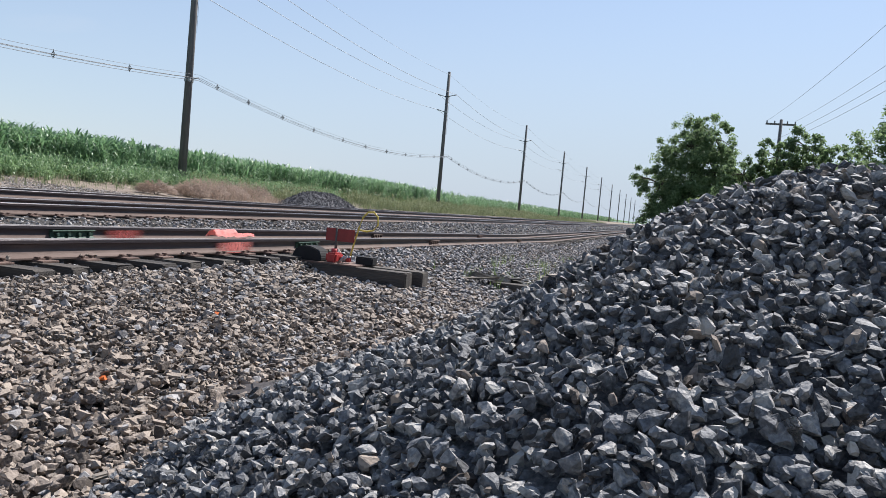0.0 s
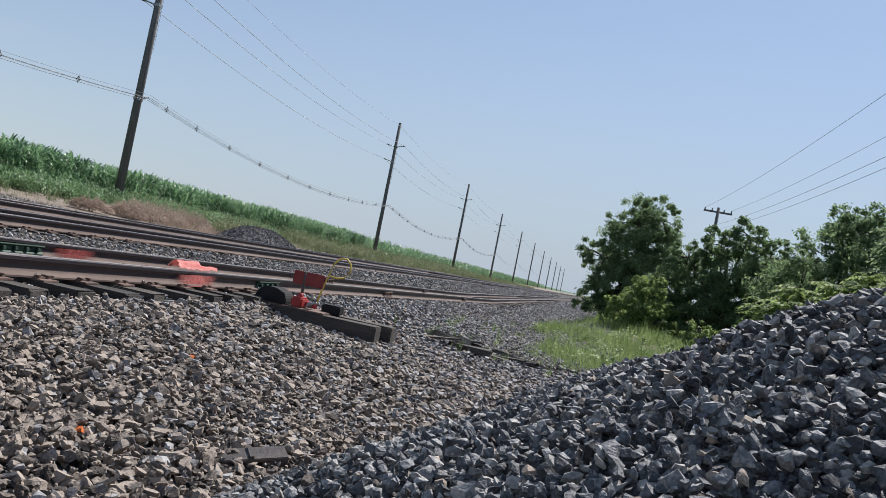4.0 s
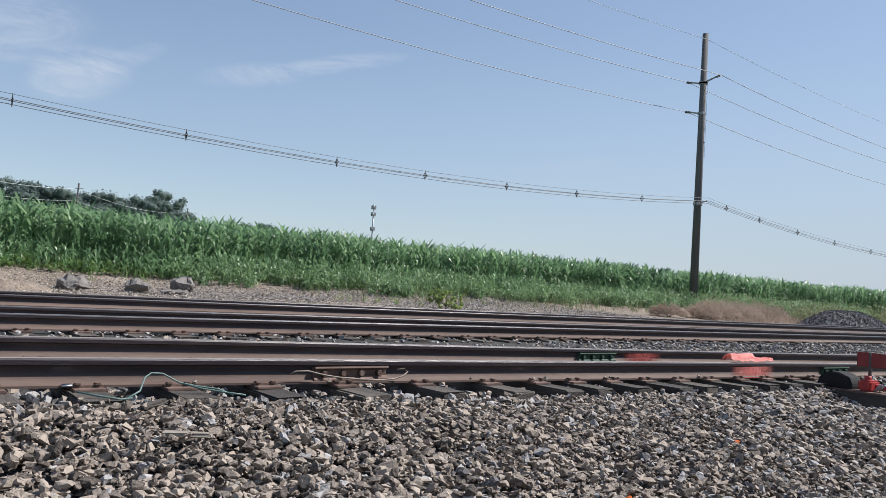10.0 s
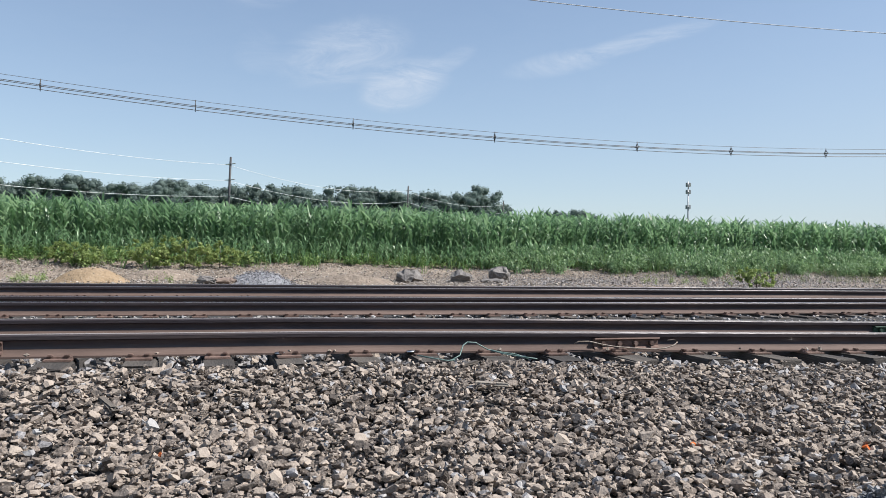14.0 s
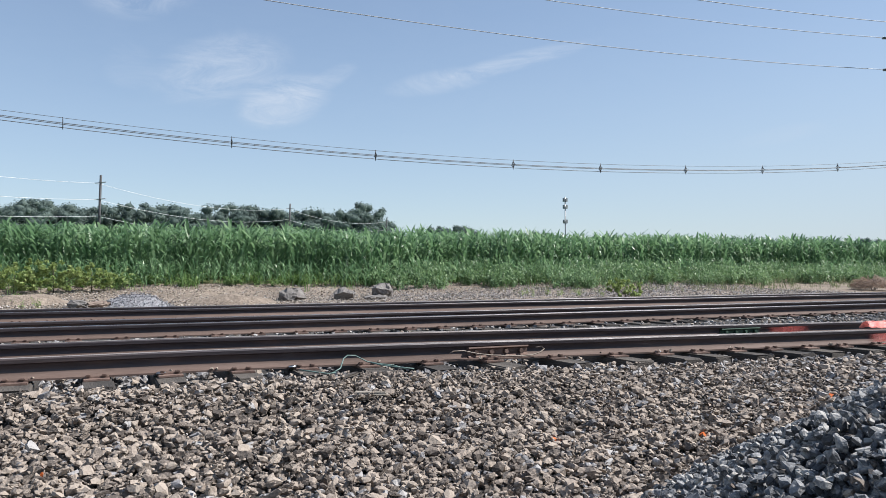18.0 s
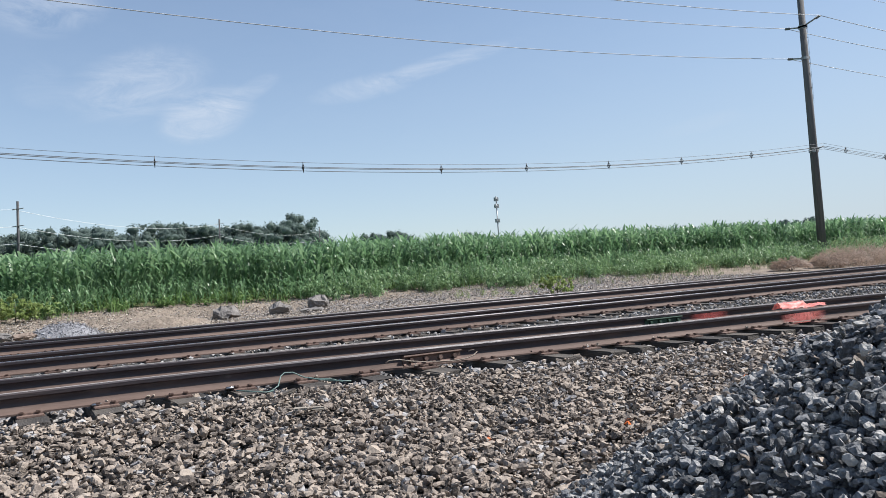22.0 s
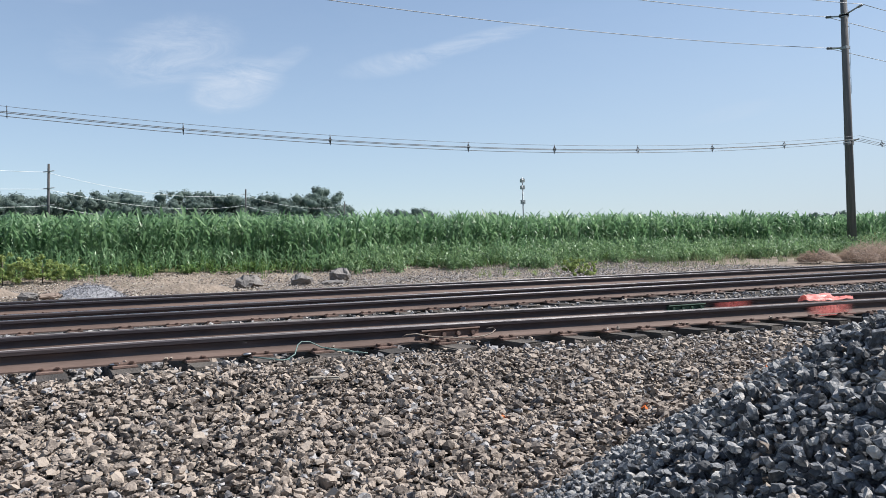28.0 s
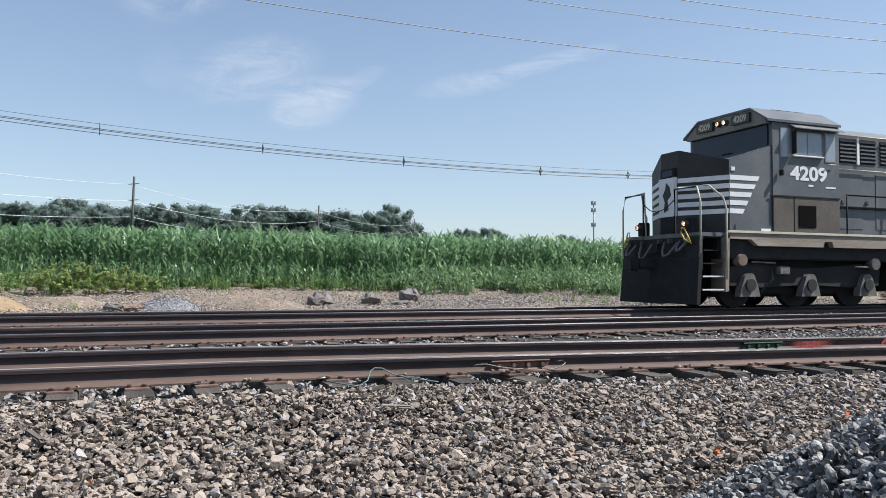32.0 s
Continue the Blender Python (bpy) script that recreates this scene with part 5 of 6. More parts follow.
    cs = [(-W, 1.80), (W, 1.80), (W, eave), (.95, top), (-.95, top), (-W, eave)]
    part("cab", prism(cs, "y", cab_y0 + .02, cab_y1), M_BLACK, t)
    cr = [(-W - .06, eave - .03), (-.97, top + .02), (.97, top + .02), (W + .06, eave - .03), (W + .06, eave + .03), (.97, top + .07), (-.97, top + .07), (-W - .06, eave + .03)]
    part("cab_roof", prism(cr, "y", cab_y0 - .18, cab_y1 + .02), M_BLACK, t, "sloped cab roof with an overhang")
    part("windshield", box(-1.38, cab_y0 - .02, 3.94, 1.38, cab_y0 + .01, 4.52, .01), M_GLASS, t, "dark wide windshield")
    brow = [(-1.46, 4.50), (1.46, 4.50), (1.44, 4.60), (.97, 4.94), (-.97, 4.94), (-1.44, 4.60)]
    part("brow", prism(brow, "y", cab_y0 - .14, cab_y0 + .03), M_BROW, t, "dusty grey panel above the windshield")
    for s in (-1, 1):
        nb = part("number_board", box(s * .34, cab_y0 - .215, 4.62, s * .98, cab_y0 - .13, 4.86, .008), M_NUMB, t, "black number board with white digits")
        words("4209", .23, M_RAILW, nb, pose(s * .66, cab_y0 - .218, 4.74, 90, 0, 0))
        for name, lab, lx, ly, lz in (("headlight", "lit headlight in a deep can", s * .12, cab_y0 - .26, 4.74), ("ditch_light", "lit ditch light in a deep can", s * .92, .22, 2.02)):
            can = part(name, lamp_can(lx, ly, lz, .062, .12), M_TRUCK, t, lab)
            part("lens", tube([(lx, ly + .105, lz), (lx, ly + .115, lz)], .061, 16), M_LAMP, can)
        part("ditch_light_box", box(s * .80, .33, 1.80, s * 1.04, .55, 2.16, .02), M_GRIME, t)
        # side windows
        for y0, y1, z0, z1, m in ((2.70, 2.98, 3.72, 4.40, M_PANE), (3.12, 3.52, 3.80, 4.32, M_PANE), (3.56, 4.0, 3.80, 4.32, M_PANE), (4.16, 4.46, 3.66, 4.34, M_PANE)):
            w = part("side_window", box(s * (W - .004), y0 - .03, z0 - .03, s * (W + .012), y1 + .03, z1 + .03, .006), M_STEEL, t, "cab side window with a bright metal frame")
            part("pane", box(s * (W + .010), y0, z0, s * (W + .018), y1, z1), m, w)
        part("window_sill", box(s * W, 3.06, 3.72, s * (W + .07), 4.06, 3.76, .01), M_WHITE, t)
        part("awning", prism([(s * W, 4.53), (s * (W + .20), 4.41), (s * (W + .20), 4.39), (s * W, 4.50)], "y", 2.98, 4.60), M_BLACK, t, "small sloped awning over the cab windows")
        part("wind_deflector", box(s * (W + .02), 3.03, 3.78, s * (W + .16), 3.06, 4.34, .006), M_GRIME, t)
        part("mirror", box(s * (W + .03), 2.60, 3.22, s * (W + .15), 2.66, 3.36, .01), M_GRIME, t)
        words("4209", .47, M_WHITE, t, Matrix.Translation((s * (W + .006), 3.60, 3.30)) @ pose(0, 0, 0, 90, 0, 90 * s) @ Matrix.Diagonal((1.28, 1, 1, 1)), "road_number")
        part("initials", box(s * W, 3.58, 3.0, s * (W + .006), 3.74, 3.05), M_WHITE, t, "small white lettering bar")
        part("builder_mark", box(s * W, 4.15, 2.98, s * (W + .006), 4.5, 3.02), M_WHITE, t, "small white lettering bar")
        part("seam", box(s * W, 2.34, 2.72, s * (W + .02), 4.62, 2.75), M_GRIME, t)
        part("seam", box(s * W, 2.42, 1.82, s * (W + .015), 2.45, 2.74), M_GRIME, t)
        part("seam", box(s * W, 3.10, 1.82, s * (W + .012), 3.12, 2.72), M_GRIME, t)
        part("vent", box(s * W, 3.24, 1.98, s * (W + .02), 3.82, 2.52, .01), M_HOLE, t, "dark square vent in the cab side")
        part("lower_cab_panel", box(s * (W - .002), 2.46, 1.87, s * (W + .004), 3.09, 2.715), M_DUSTY, t, "dust-browned lower cab panel")
        part("lower_cab_panel", box(s * (W - .002), 3.13, 1.87, s * (W + .004), 4.60, 2.715), M_DUSTY, t, "dust-browned lower cab panel")
        for k in range(4):
            part("latch", box(s * 1.30, 4.9 + .85 * k, 2.66, s * (1.335), 5.0 + .85 * k, 2.74, .005), M_TRUCK, t)
        part("grab_iron", tube([(s * (W + .05), 4.2, 3.58), (s * (W + .05), 4.44, 3.58)], .012, 6), M_RAILW, t)
        part("corner_marker", box(s * 1.465, 1.17, 3.27, s * 1.49, 1.29, 3.37, .008), M_WHITE, t, "small white marker at the nose corner")
        part("data_plate", box(s * W, 2.05, 1.86, s * (W + .006), 2.35, 1.92), M_WHITE, t, "white data plate")
        part("nose_flank", box(s * 1.44, 1.28, 1.80, s * (W - .005), 2.44, 2.0), M_BLACK, t)
        # step well
        for k in range(5):
            z = .46 + .31 * k
            st = part("step", box(s * (1.48 - .02 * k), .30 + .03 * k, z - .03, s * 1.02, .92, z, .004), M_GRIME, t, "dark step")
            part("step_edge", box(s * (1.50 - .02 * k), .30 + .03 * k, z - .025, s * (1.475 - .02 * k), .92, z + .01), M_WHITE, st, "white step edge") if k < 2 else None
        part("step_side", prism([(.96, .40), (1.06, .42), (1.10, 1.75), (.98, 1.75)], "x", s * 1.0, s * 1.5), M_CREAM, t, "cream step side plate")
        part("step_side", prism([(.12, .30), (.2, .42), (.34, 1.70), (.24, 1.72)], "x", s * 1.0, s * 1.48), M_UNDER, t)
        for y0, y1 in ((.98, .62), (.22, .16)):
            part("handrail", tube([(s * 1.53, y0, .70), (s * 1.53, y0, 2.35), (s * 1.53, y0 - .1, 2.62), (s * 1.3, y0 - .32, 2.92), (s * 1.15, y0 - .36, 2.94)] if y0 > .5 else
                                  [(s * 1.53, y0, 1.30), (s * 1.53, y0, 2.5), (s * 1.42, y0, 2.84), (s * .6, y0, 2.9), (s * .6, y0 + .05, 1.8)], .022, 8), M_RAILW, t, "cream painted handrail")
        part("handrail", tube([(s * .62, .2, 1.8), (s * .62, .2, 2.86), (s * 1.4, .2, 2.86)], .02, 8), M_GRIME, t)
        part("cut_lever", tube([(s * 1.30, .14, 1.52), (s * 1.22, .10, 1.72), (s * 1.12, .08, 1.90), (s * 1.03, .07, 1.90), (s * 1.02, .07, 1.80), (s * 1.12, .08, 1.64), (s * 1.26, .12, 1.56)], .018, 6), M_YELL, t, "yellow looped cut lever")
    # antennas and roof gear
    for x, y in ((.3, 2.9), (-.3, 2.95), (.55, 3.25)):
        part("antenna", tube([(x, y, top + .05), (x, y, top + .13)], .05, 10), M_GRIME, t)
    bm = bmesh.new()
    add_box(bm, -.5, 3.5, top + .06, .6, 4.2, top + .12, .02)
    add_tube(bm, [(.6, 3.3, top + .17), (.6, 4.4, top + .17)], .015, 6)
    part("roof_gear", bm, M_GRIME, t)
    part("horn", tube([(-.1, 1.75, 3.72), (-.1, 1.95, 3.84)], .05, 8), M_GRIME, t)
    part("wiper_box", box(.1, 2.1, 3.80, .38, 2.4, 3.92, .02), M_GRIME, t)
    # plow and coupler
    plow = [(-1.52, .10), (-1.40, .08), (0, -.12), (1.40, .08), (1.52, .10), (1.52, .2), (0, .1), (-1.52, .2)]
    lo, hi = [(x, y, .11) for x, y in plow], [(x * .985, y + .10, 1.22) for x, y in plow]
    n = len(plow)
    part("plow", poly_solid(lo + hi, [tuple(range(n)), tuple(range(2 * n - 1, n - 1, -1))] + [(k, (k + 1) % n, n + (k + 1) % n, n + k) for k in range(n)]), M_GRIME, t, "black steel snow plow")
    part("pilot", box(-1.45, .22, .9, 1.45, .36, 1.70, .02), M_GRIME, t)
    bm = bmesh.new()
    add_box(bm, -.14, -.5, .95, .14, .3, 1.2, .03)
    add_box(bm, -.24, -.72, .88, .16, -.45, 1.24, .05)
    part("coupler", bm, M_UNDER, t)
    for x, drop, wide in ((-1.15, .30, .34), (-.62, .42, .46), (.30, .36, .52), (.86, .24, .30)):
        part("air_hose", tube([(x, .16, 1.60), (x + wide * .1, .04, 1.60 - drop * .6), (x + wide * .35, -.04, 1.60 - drop), (x + wide * .7, -.02, 1.60 - drop * .85), (x + wide, .12, 1.60 - drop * .1)], .03, 8), M_HOSE, t, "grey rubber air hose")
    for x in (-1.2, -.6, .1, .5, 1.1):
        part("hose_valve", box(x - .05, .10, 1.56, x + .05, .22, 1.68, .015), M_TRUCK, t)
    part("mu_box", box(-.35, .16, 1.34, .02, .24, 1.60, .02), M_UNDER, t, "black cable box")
    part("platform_edge", box(-1.42, .27, 1.72, -.75, .31, 1.80), M_HOSE, t, "grey strip on the platform edge")
    part("chain", tube([(-.6, .2, 2.6), (-.3, .18, 2.42), (0, .17, 2.36), (.3, .18, 2.42), (.6, .2, 2.6)], .012, 6), M_GRIME, t)
    # hood behind the cab
    hood = [(-.98, 1.80), (.98, 1.80), (.98, 4.38), (.80, 4.58), (-.80, 4.58), (-.98, 4.38)]
    part("aux_cab", prism([(-1.30, 1.80), (1.30, 1.80), (1.30, 4.42), (1.0, 4.62), (-1.0, 4.62), (-1.30, 4.42)], "y", 4.64, 8.4), M_BLACK, t)
    part("hood", prism(hood, "y", 8.4, 17.2), M_BLACK, t)
    part("radiator", prism([(-1.25, 3.3), (-1.0, 1.8), (1.0, 1.8), (1.25, 3.3), (1.52, 3.6), (1.52, 4.5), (1.2, 4.66), (-1.2, 4.66), (-1.52, 4.5), (-1.52, 3.6)], "y", 17.2, 21.2), M_BLACK, t)
    for s in (-1, 1):
        for y in range(5):
            y0 = 4.86 + .72 * y
            lv = part("louvre", box(s * 1.29, y0, 3.70, s * 1.31, y0 + .56, 4.34), M_GRIME, t, "louvred air intake")
            for k in range(6):
                part("slat", box(s * 1.31, y0, 3.75 + .1 * k, s * 1.335, y0 + .56, 3.79 + .1 * k), M_BLACK, lv)
        part("louvre_post", box(s * 1.31, 5.44, 3.68, s * 1.345, 5.52, 4.36), M_WHITE, t, "pale post between the louvres")
        for y in range(9):
            part("hood_door", box(s * (.975 if y > 4 else 1.295), 4.8 + 1.32 * y if y < 3 else 8.6 + .95 * (y - 3), 2.0, s * (.992 if y > 4 else 1.312) if y > 4 or y < 3 else s * .992, (4.8 + 1.32 * y if y < 3 else 8.6 + .95 * (y - 3)) + .85, 3.45, .006), M_BLACK, t)
        part("pipe", box(s * 1.30, 4.7, 2.52, s * 1.36, 8.3, 2.58), M_GRIME, t)
        part("handrail", tube([(s * 1.47, 4.9, 2.85), (s * 1.47, 21.3, 2.85)], .02, 7), M_GRIME, t, "long side handrail")
        for k in range(10):
            part("stanchion", tube([(s * 1.47, 4.9 + 1.8 * k, 1.8), (s * 1.47, 4.9 + 1.8 * k, 2.85)], .02, 7), M_GRIME, t)
        part("upper_handrail", tube([(s * 1.36, 4.72, 3.52), (s * 1.36, 8.3, 3.52)], .018, 6), M_RAILW, t)
        part("upper_handrail", tube([(s * 1.38, 4.72, 4.40), (s * 1.38, 8.3, 4.40)], .018, 6), M_RAILW, t)
    # trucks
    for base in (1.83, 16.2):
        for s in (-1, 1):
            fr = [(base - .55, .95), (base - .2, 1.12), (base + 1.7, .98), (base + 2.2, .98), (base + 4.1, 1.12), (base + 4.5, .95), (base + 4.45, .55), (base + 3.4, .50), (base + 2.4, .55), (base + 1.5, .55), (base + .5, .50), (base - .5, .55)]
            tf = part("truck_frame", prism(fr, "x", s * 1.02, s * 1.22), M_UNDER, t)
            for k in range(3):
                y = base + 1.95 * k
                j = part("axle_box", prism([(y - .31, .28), (y + .31, .28), (y + .27, .46), (y + .15, .78), (y + .08, .84), (y - .08, .84), (y - .15, .78), (y - .27, .46)], "x", s * 1.16, s * 1.36), M_DUSTBOX, tf, "dusty axle box")
                part("axle_cap", tube([(s * 1.34, y, .56), (s * 1.41, y, .56)], .15, 14), M_UNDER, j)
            part("spring_cap", tube([(s * 1.2, base - .30, 1.16), (s * 1.46, base - .30, 1.16)], .14, 14), M_BRASS, tf, "brownish cylinder above the truck")
            part("brake_cylinder", tube([(s * 1.2, base + 4.1, 1.10), (s * 1.45, base + 4.1, 1.10)], .15, 14), M_TRUCK, tf)
            part("sand_pipe", tube([(s * 1.25, base + .9, 1.4), (s * 1.3, base + .75, .7), (s * .8, base + .62, .2)], .025, 6), M_TRUCK, tf)
            part("shackle", box(s * 1.2, base + .96, .82, s * 1.34, base + 1.3, 1.02, .02), M_DUSTBOX, tf)
            part("brake_rod", tube([(s * 1.30, base + .1, 1.12), (s * 1.30, base + .85, 1.10)], .025, 6), M_DUSTBOX, tf)
            part("brake_rod", tube([(s * 1.36, base + 3.45, 1.02), (s * 1.36, base + 4.0, 1.02)], .022, 6), M_DUSTBOX, tf)
        part("traction_motors", box(-.66, base - .5, .26, .66, base + 4.4, 1.2, .03), M_GRIME, t)
        for s in (-1, 1):
            part("brake_rigging", box(s * .86, base - .62, .34, s * 1.02, base + 4.5, 1.22, .02), M_GRIME, t)
        for k in range(3):
            y = base + 1.95 * k
            wh = bmesh.new()
            for s in (-1, 1):
                add_tube(wh, [(s * .69, y, .53), (s * .71, y, .53)], .56, 28)
                add_tube(wh, [(s * .71, y, .53), (s * .83, y, .53)], .53, 28)
            add_tube(wh, [(-1.2, y, .53), (1.2, y, .53)], .1, 10)
            part("wheelset", wh, M_UNDER, t)
    part("fuel_tank", prism([(-1.3, 1.2), (-1.42, .8), (-1.2, .38), (1.2, .38), (1.42, .8), (1.3, 1.2)], "y", 7.6, 14.6), M_UNDER, t)
    part("air_tank", tube([(1.25, 6.9, 1.0), (1.25, 7.5, 1.0)], .2, 14), M_UNDER, t)
    return t


loco = locomotive()


# ---- things on and beside the tracks ----
def joint_bar(label, mat, x, y, z, length, bolts, top=True, bolt_mat=None):
    t = thing("joint_bar", label, "rail joint bar", "rail joint bars", m=pose(x, y, z))
    bm = bmesh.new()
    add_prism(bm, [(.010, -.052), (.060, -.046), (.064, -.058), (.030, -.075), (.028, -.120), (.060, -.140), (.060, -.152), (.010, -.145)], "y", -length / 2, length / 2)
    part("bar", bm, mat, t)
    for k in range(bolts):
        yy = -length / 2 + length * (k + .5) / bolts
        part("bolt", tube([(.028, yy, -.098), (.070, yy, -.098)], .022, 6), bolt_mat or M_PLATE, t)
    return t


def switch_stand(x, y):
    """A hand-thrown switch stand on two long head timbers."""
    zt = float(dip(y)) - .245
    for k, (dy, x1) in enumerate(((-.10, 2.00), (.27, 2.10))):
        bm = bmesh.new()
        add_box(bm, -1.9, dy - .125, zt - .21, x1, dy + .125, zt + .0, .012)
        for v in bm.verts:
            v.co.y += y
        ob = part("head_timber", bm, M_TIE)
        tagged(ob, "long dark creosoted switch timber reaching out past the siding", "switch timber", "switch timbers")
    t = thing("switch_stand", "low switch stand with red target, yellow bow handle and black housing", "switch stand", m=pose(x, y, zt))
    bm = bmesh.new()
    add_box(bm, -.60, -.2, .0, .34, .3, .022, .005)
    part("base_plate", bm, M_PLATE, t)
    bm = bmesh.new()
    add_prism(bm, [(-.23, .02), (.18, .02), (.18, .08), (.15, .14), (.10, .18), (.03, .205), (-.06, .21), (-.14, .195), (-.20, .15), (-.23, .09)], "y", -.15, .13)
    bmesh.ops.bevel(bm, geom=list(bm.edges), offset=.012, segments=2, affect="EDGES")
    bmesh.ops.translate(bm, vec=(-.36, 0, 0), verts=bm.verts)
    part("housing", bm, M_GRIME, t, "black gear housing")
    bm = bmesh.new()
    add_box(bm, -.13, -.13, .02, .02, .12, .15, .022)
    add_tube(bm, [(-.06, -.02, .1), (-.06, -.02, .20)], .04, 12)
    add_tube(bm, [(-.1, .02, .075), (.16, .02, .075)], .038, 10)
    part("pedestal", bm, material("red_enamel", [(.26, .02, .02), (.45, .05, .045)], 8, .45, bump=.1), t, "red painted pedestal")
    part("spindle", tube([(-.05, .0, .12), (-.05, .0, .47)], .018, 10), M_TRUCK, t)
    bm = bmesh.new()
    add_box(bm, -.20, -.010, .30, .20, .010, .465, .005)
    part("target", bm, material("faded_red_sign", [(.16, .022, .02), (.27, .042, .038)], 5, .6), t, "faded red rectangular target")
    hp = [(.14, .03, .06), (.18, .05, .28), (.23, .06, .50), (.27, .07, .64), (.33, .08, .71), (.41, .09, .72), (.47, .09, .66), (.48, .09, .56), (.42, .09, .48), (.33, .08, .46), (.24, .07, .47)]
    part("handle", tube(hp, .012, 8), M_YELL, t, "yellow bow-shaped throw handle")
    bm = bmesh.new()
    for k in range(4):
        add_tube(bm, [(.06 + .02 * k, -.1 + .05 * k, .04), (.12 + .02 * k, -.1 + .05 * k, .12)], .014, 6)
    part("latch", bm, M_STEEL, t, "bright steel latch")
    bm = bmesh.new()
    add_box(bm, .20, .10, .01, .44, .28, .12, .015)
    part("foot_box", bm, M_GRIME, t, "dark box beside the pedestal")
    bm = bmesh.new()
    add_box(bm, -1.75, .03, -.02, -.45, .08, .03, .006)
    part("throw_rod", bm, M_PLATE, t)


def painted_marks():
    # pink paint and a pink ribbon on the near rail
    y = 8.3
    z = float(dip(y))
    bm = bmesh.new()
    add_box(bm, .0375, y - .62, z - .155, .0405, y + .60, z - .045)
    add_box(bm, .071, y - .68, z - .170, .0735, y + .66, z - .160)
    ob = part("paint_mark", bm, M_SPRAYP)
    tagged(ob, "pink spray paint on the web of the near rail", "paint mark", "paint marks")
    rnd = random.Random(5)
    bm = bmesh.new()
    nx, ny = 9, 16
    grid = [[bm.verts.new((.02 - .16 * i / (nx - 1) + rnd.uniform(-.012, .012), y - .40 + .92 * j / (ny - 1) + rnd.uniform(-.015, .015),
                           z + .012 + .085 * math.sin(math.pi * i / (nx - 1)) * (1 if j < 9 else .35) + rnd.uniform(0, .02))) for j in range(ny)] for i in range(nx)]
    for i in range(nx - 1):
        for j in range(ny - 1):
            bm.faces.new((grid[i][j], grid[i + 1][j], grid[i + 1][j + 1], grid[i][j + 1]))
    r = bmesh.ops.solidify(bm, geom=bm.faces[:], thickness=.004)
    ob = part("pink_ribbon", bm, M_RIBBON, smooth=True)
    tagged(ob, "crumpled pink plastic ribbon lying over the near rail", "ribbon")
    y = 8.2
    z = float(dip(y))
    bm = bmesh.new()
    add_box(bm, -1.507 + .0375, y - .58, z - .145, -1.507 + .0405, y + .52, z - .045)
    add_box(bm, -1.507 + .071, y - .62, z - .170, -1.507 + .0735, y + .56, z - .160)
    ob = part("paint_mark", bm, M_SPRAYR)
    tagged(ob, "red spray paint on the far rail of the siding", "paint mark", "paint marks")


def bond_wires():
    loop = [(.08, 2.22, -.12), (.09, 2.26, -.10), (.09, 2.36, -.10), (.10, 2.49, -.13), (.11, 2.59, -.145), (.13, 2.75, -.16), (.14, 2.95, -.17),
            (.13, 3.08, -.165), (.12, 3.17, -.145), (.11, 3.22, -.115), (.10, 3.19, -.092), (.09, 3.13, -.10)]
    arch = [(.42, 1.00, -.20), (.34, 1.10, -.17), (.26, 1.15, -.10), (.25, 1.19, -.075), (.25, 1.26, -.080), (.27, 1.36, -.135), (.30, 1.46, -.155), (.34, 1.58, -.170), (.40, 1.66, -.20)]
    for pts, mat, lab in ((loop, M_COPPER, "copper rail bond cable looped round the joint"), (arch, M_WIRE, "green bond wire arched over a tie end"),
                          ([(.30, 1.38, -.14), (.36, 1.48, -.165), (.43, 1.60, -.18), (.50, 1.70, -.19)], M_WIRE, "green bond wire arched over a tie end"),
                          ([(.36, .74, -.16), (.44, .84, -.175), (.50, .95, -.19), (.46, 1.02, -.19)], M_WIRE, "green bond wire on the ballast")):
        tagged(part("bond_wire", tube(pts, .006, 6), mat), lab, "wire", "bond wires")


def boulder(label, x, y, s, seed, squash=(1, 1, .7), mat=None):
    rnd = random.Random(seed)
    bm = bmesh.new()
    for _ in range(26):
        d = Vector((rnd.gauss(0, 1), rnd.gauss(0, 1), rnd.gauss(0, 1))).normalized()
        bm.verts.new(Vector((d.x * squash[0], d.y * squash[1], d.z * squash[2])) * s * .5 * rnd.uniform(.85, 1.1))
    bmesh.ops.convex_hull(bm, input=list(bm.verts))
    bmesh.ops.delete(bm, geom=[v for v in bm.verts if not v.link_faces], context="VERTS")
    bmesh.ops.triangulate(bm, faces=bm.faces)
    for cut in (.055, .03):
        bmesh.ops.subdivide_edges(bm, edges=list(bm.edges), cuts=1, use_grid_fill=True)
        for v in bm.verts:
            v.co += Vector((rnd.gauss(0, 1), rnd.gauss(0, 1), rnd.gauss(0, 1))) * s * cut * .5
    ob = part("boulder", bm, mat or M_BOULDER)
    ob.matrix_basis = pose(x, y, float(base_z(x, y)) + s * squash[2] * .30)
    return tagged(ob, label, "boulder", "boulders beyond the tracks")


def painted_stones():
    for n, (x, y) in enumerate(((2.15, 2.05), (1.82, 5.05), (1.98, -1.06), (2.33, 3.18))):
        rnd = random.Random(n)
        V, F = PROTOS[n + 3]
        me = bpy.data.meshes.new("painted_stone")
        me.from_pydata((V * .062).tolist(), [], F.tolist())
        me.materials.append(M_ORANGE)
        ob = new("painted_stone", me)
        ob.matrix_basis = pose(x, y, float(base_z(x, y)) + .045, rnd.uniform(0, 60), rnd.uniform(0, 60), rnd.uniform(0, 360))
        tagged(ob, "ballast stone splashed with orange marking paint", "painted stone", "painted stones")


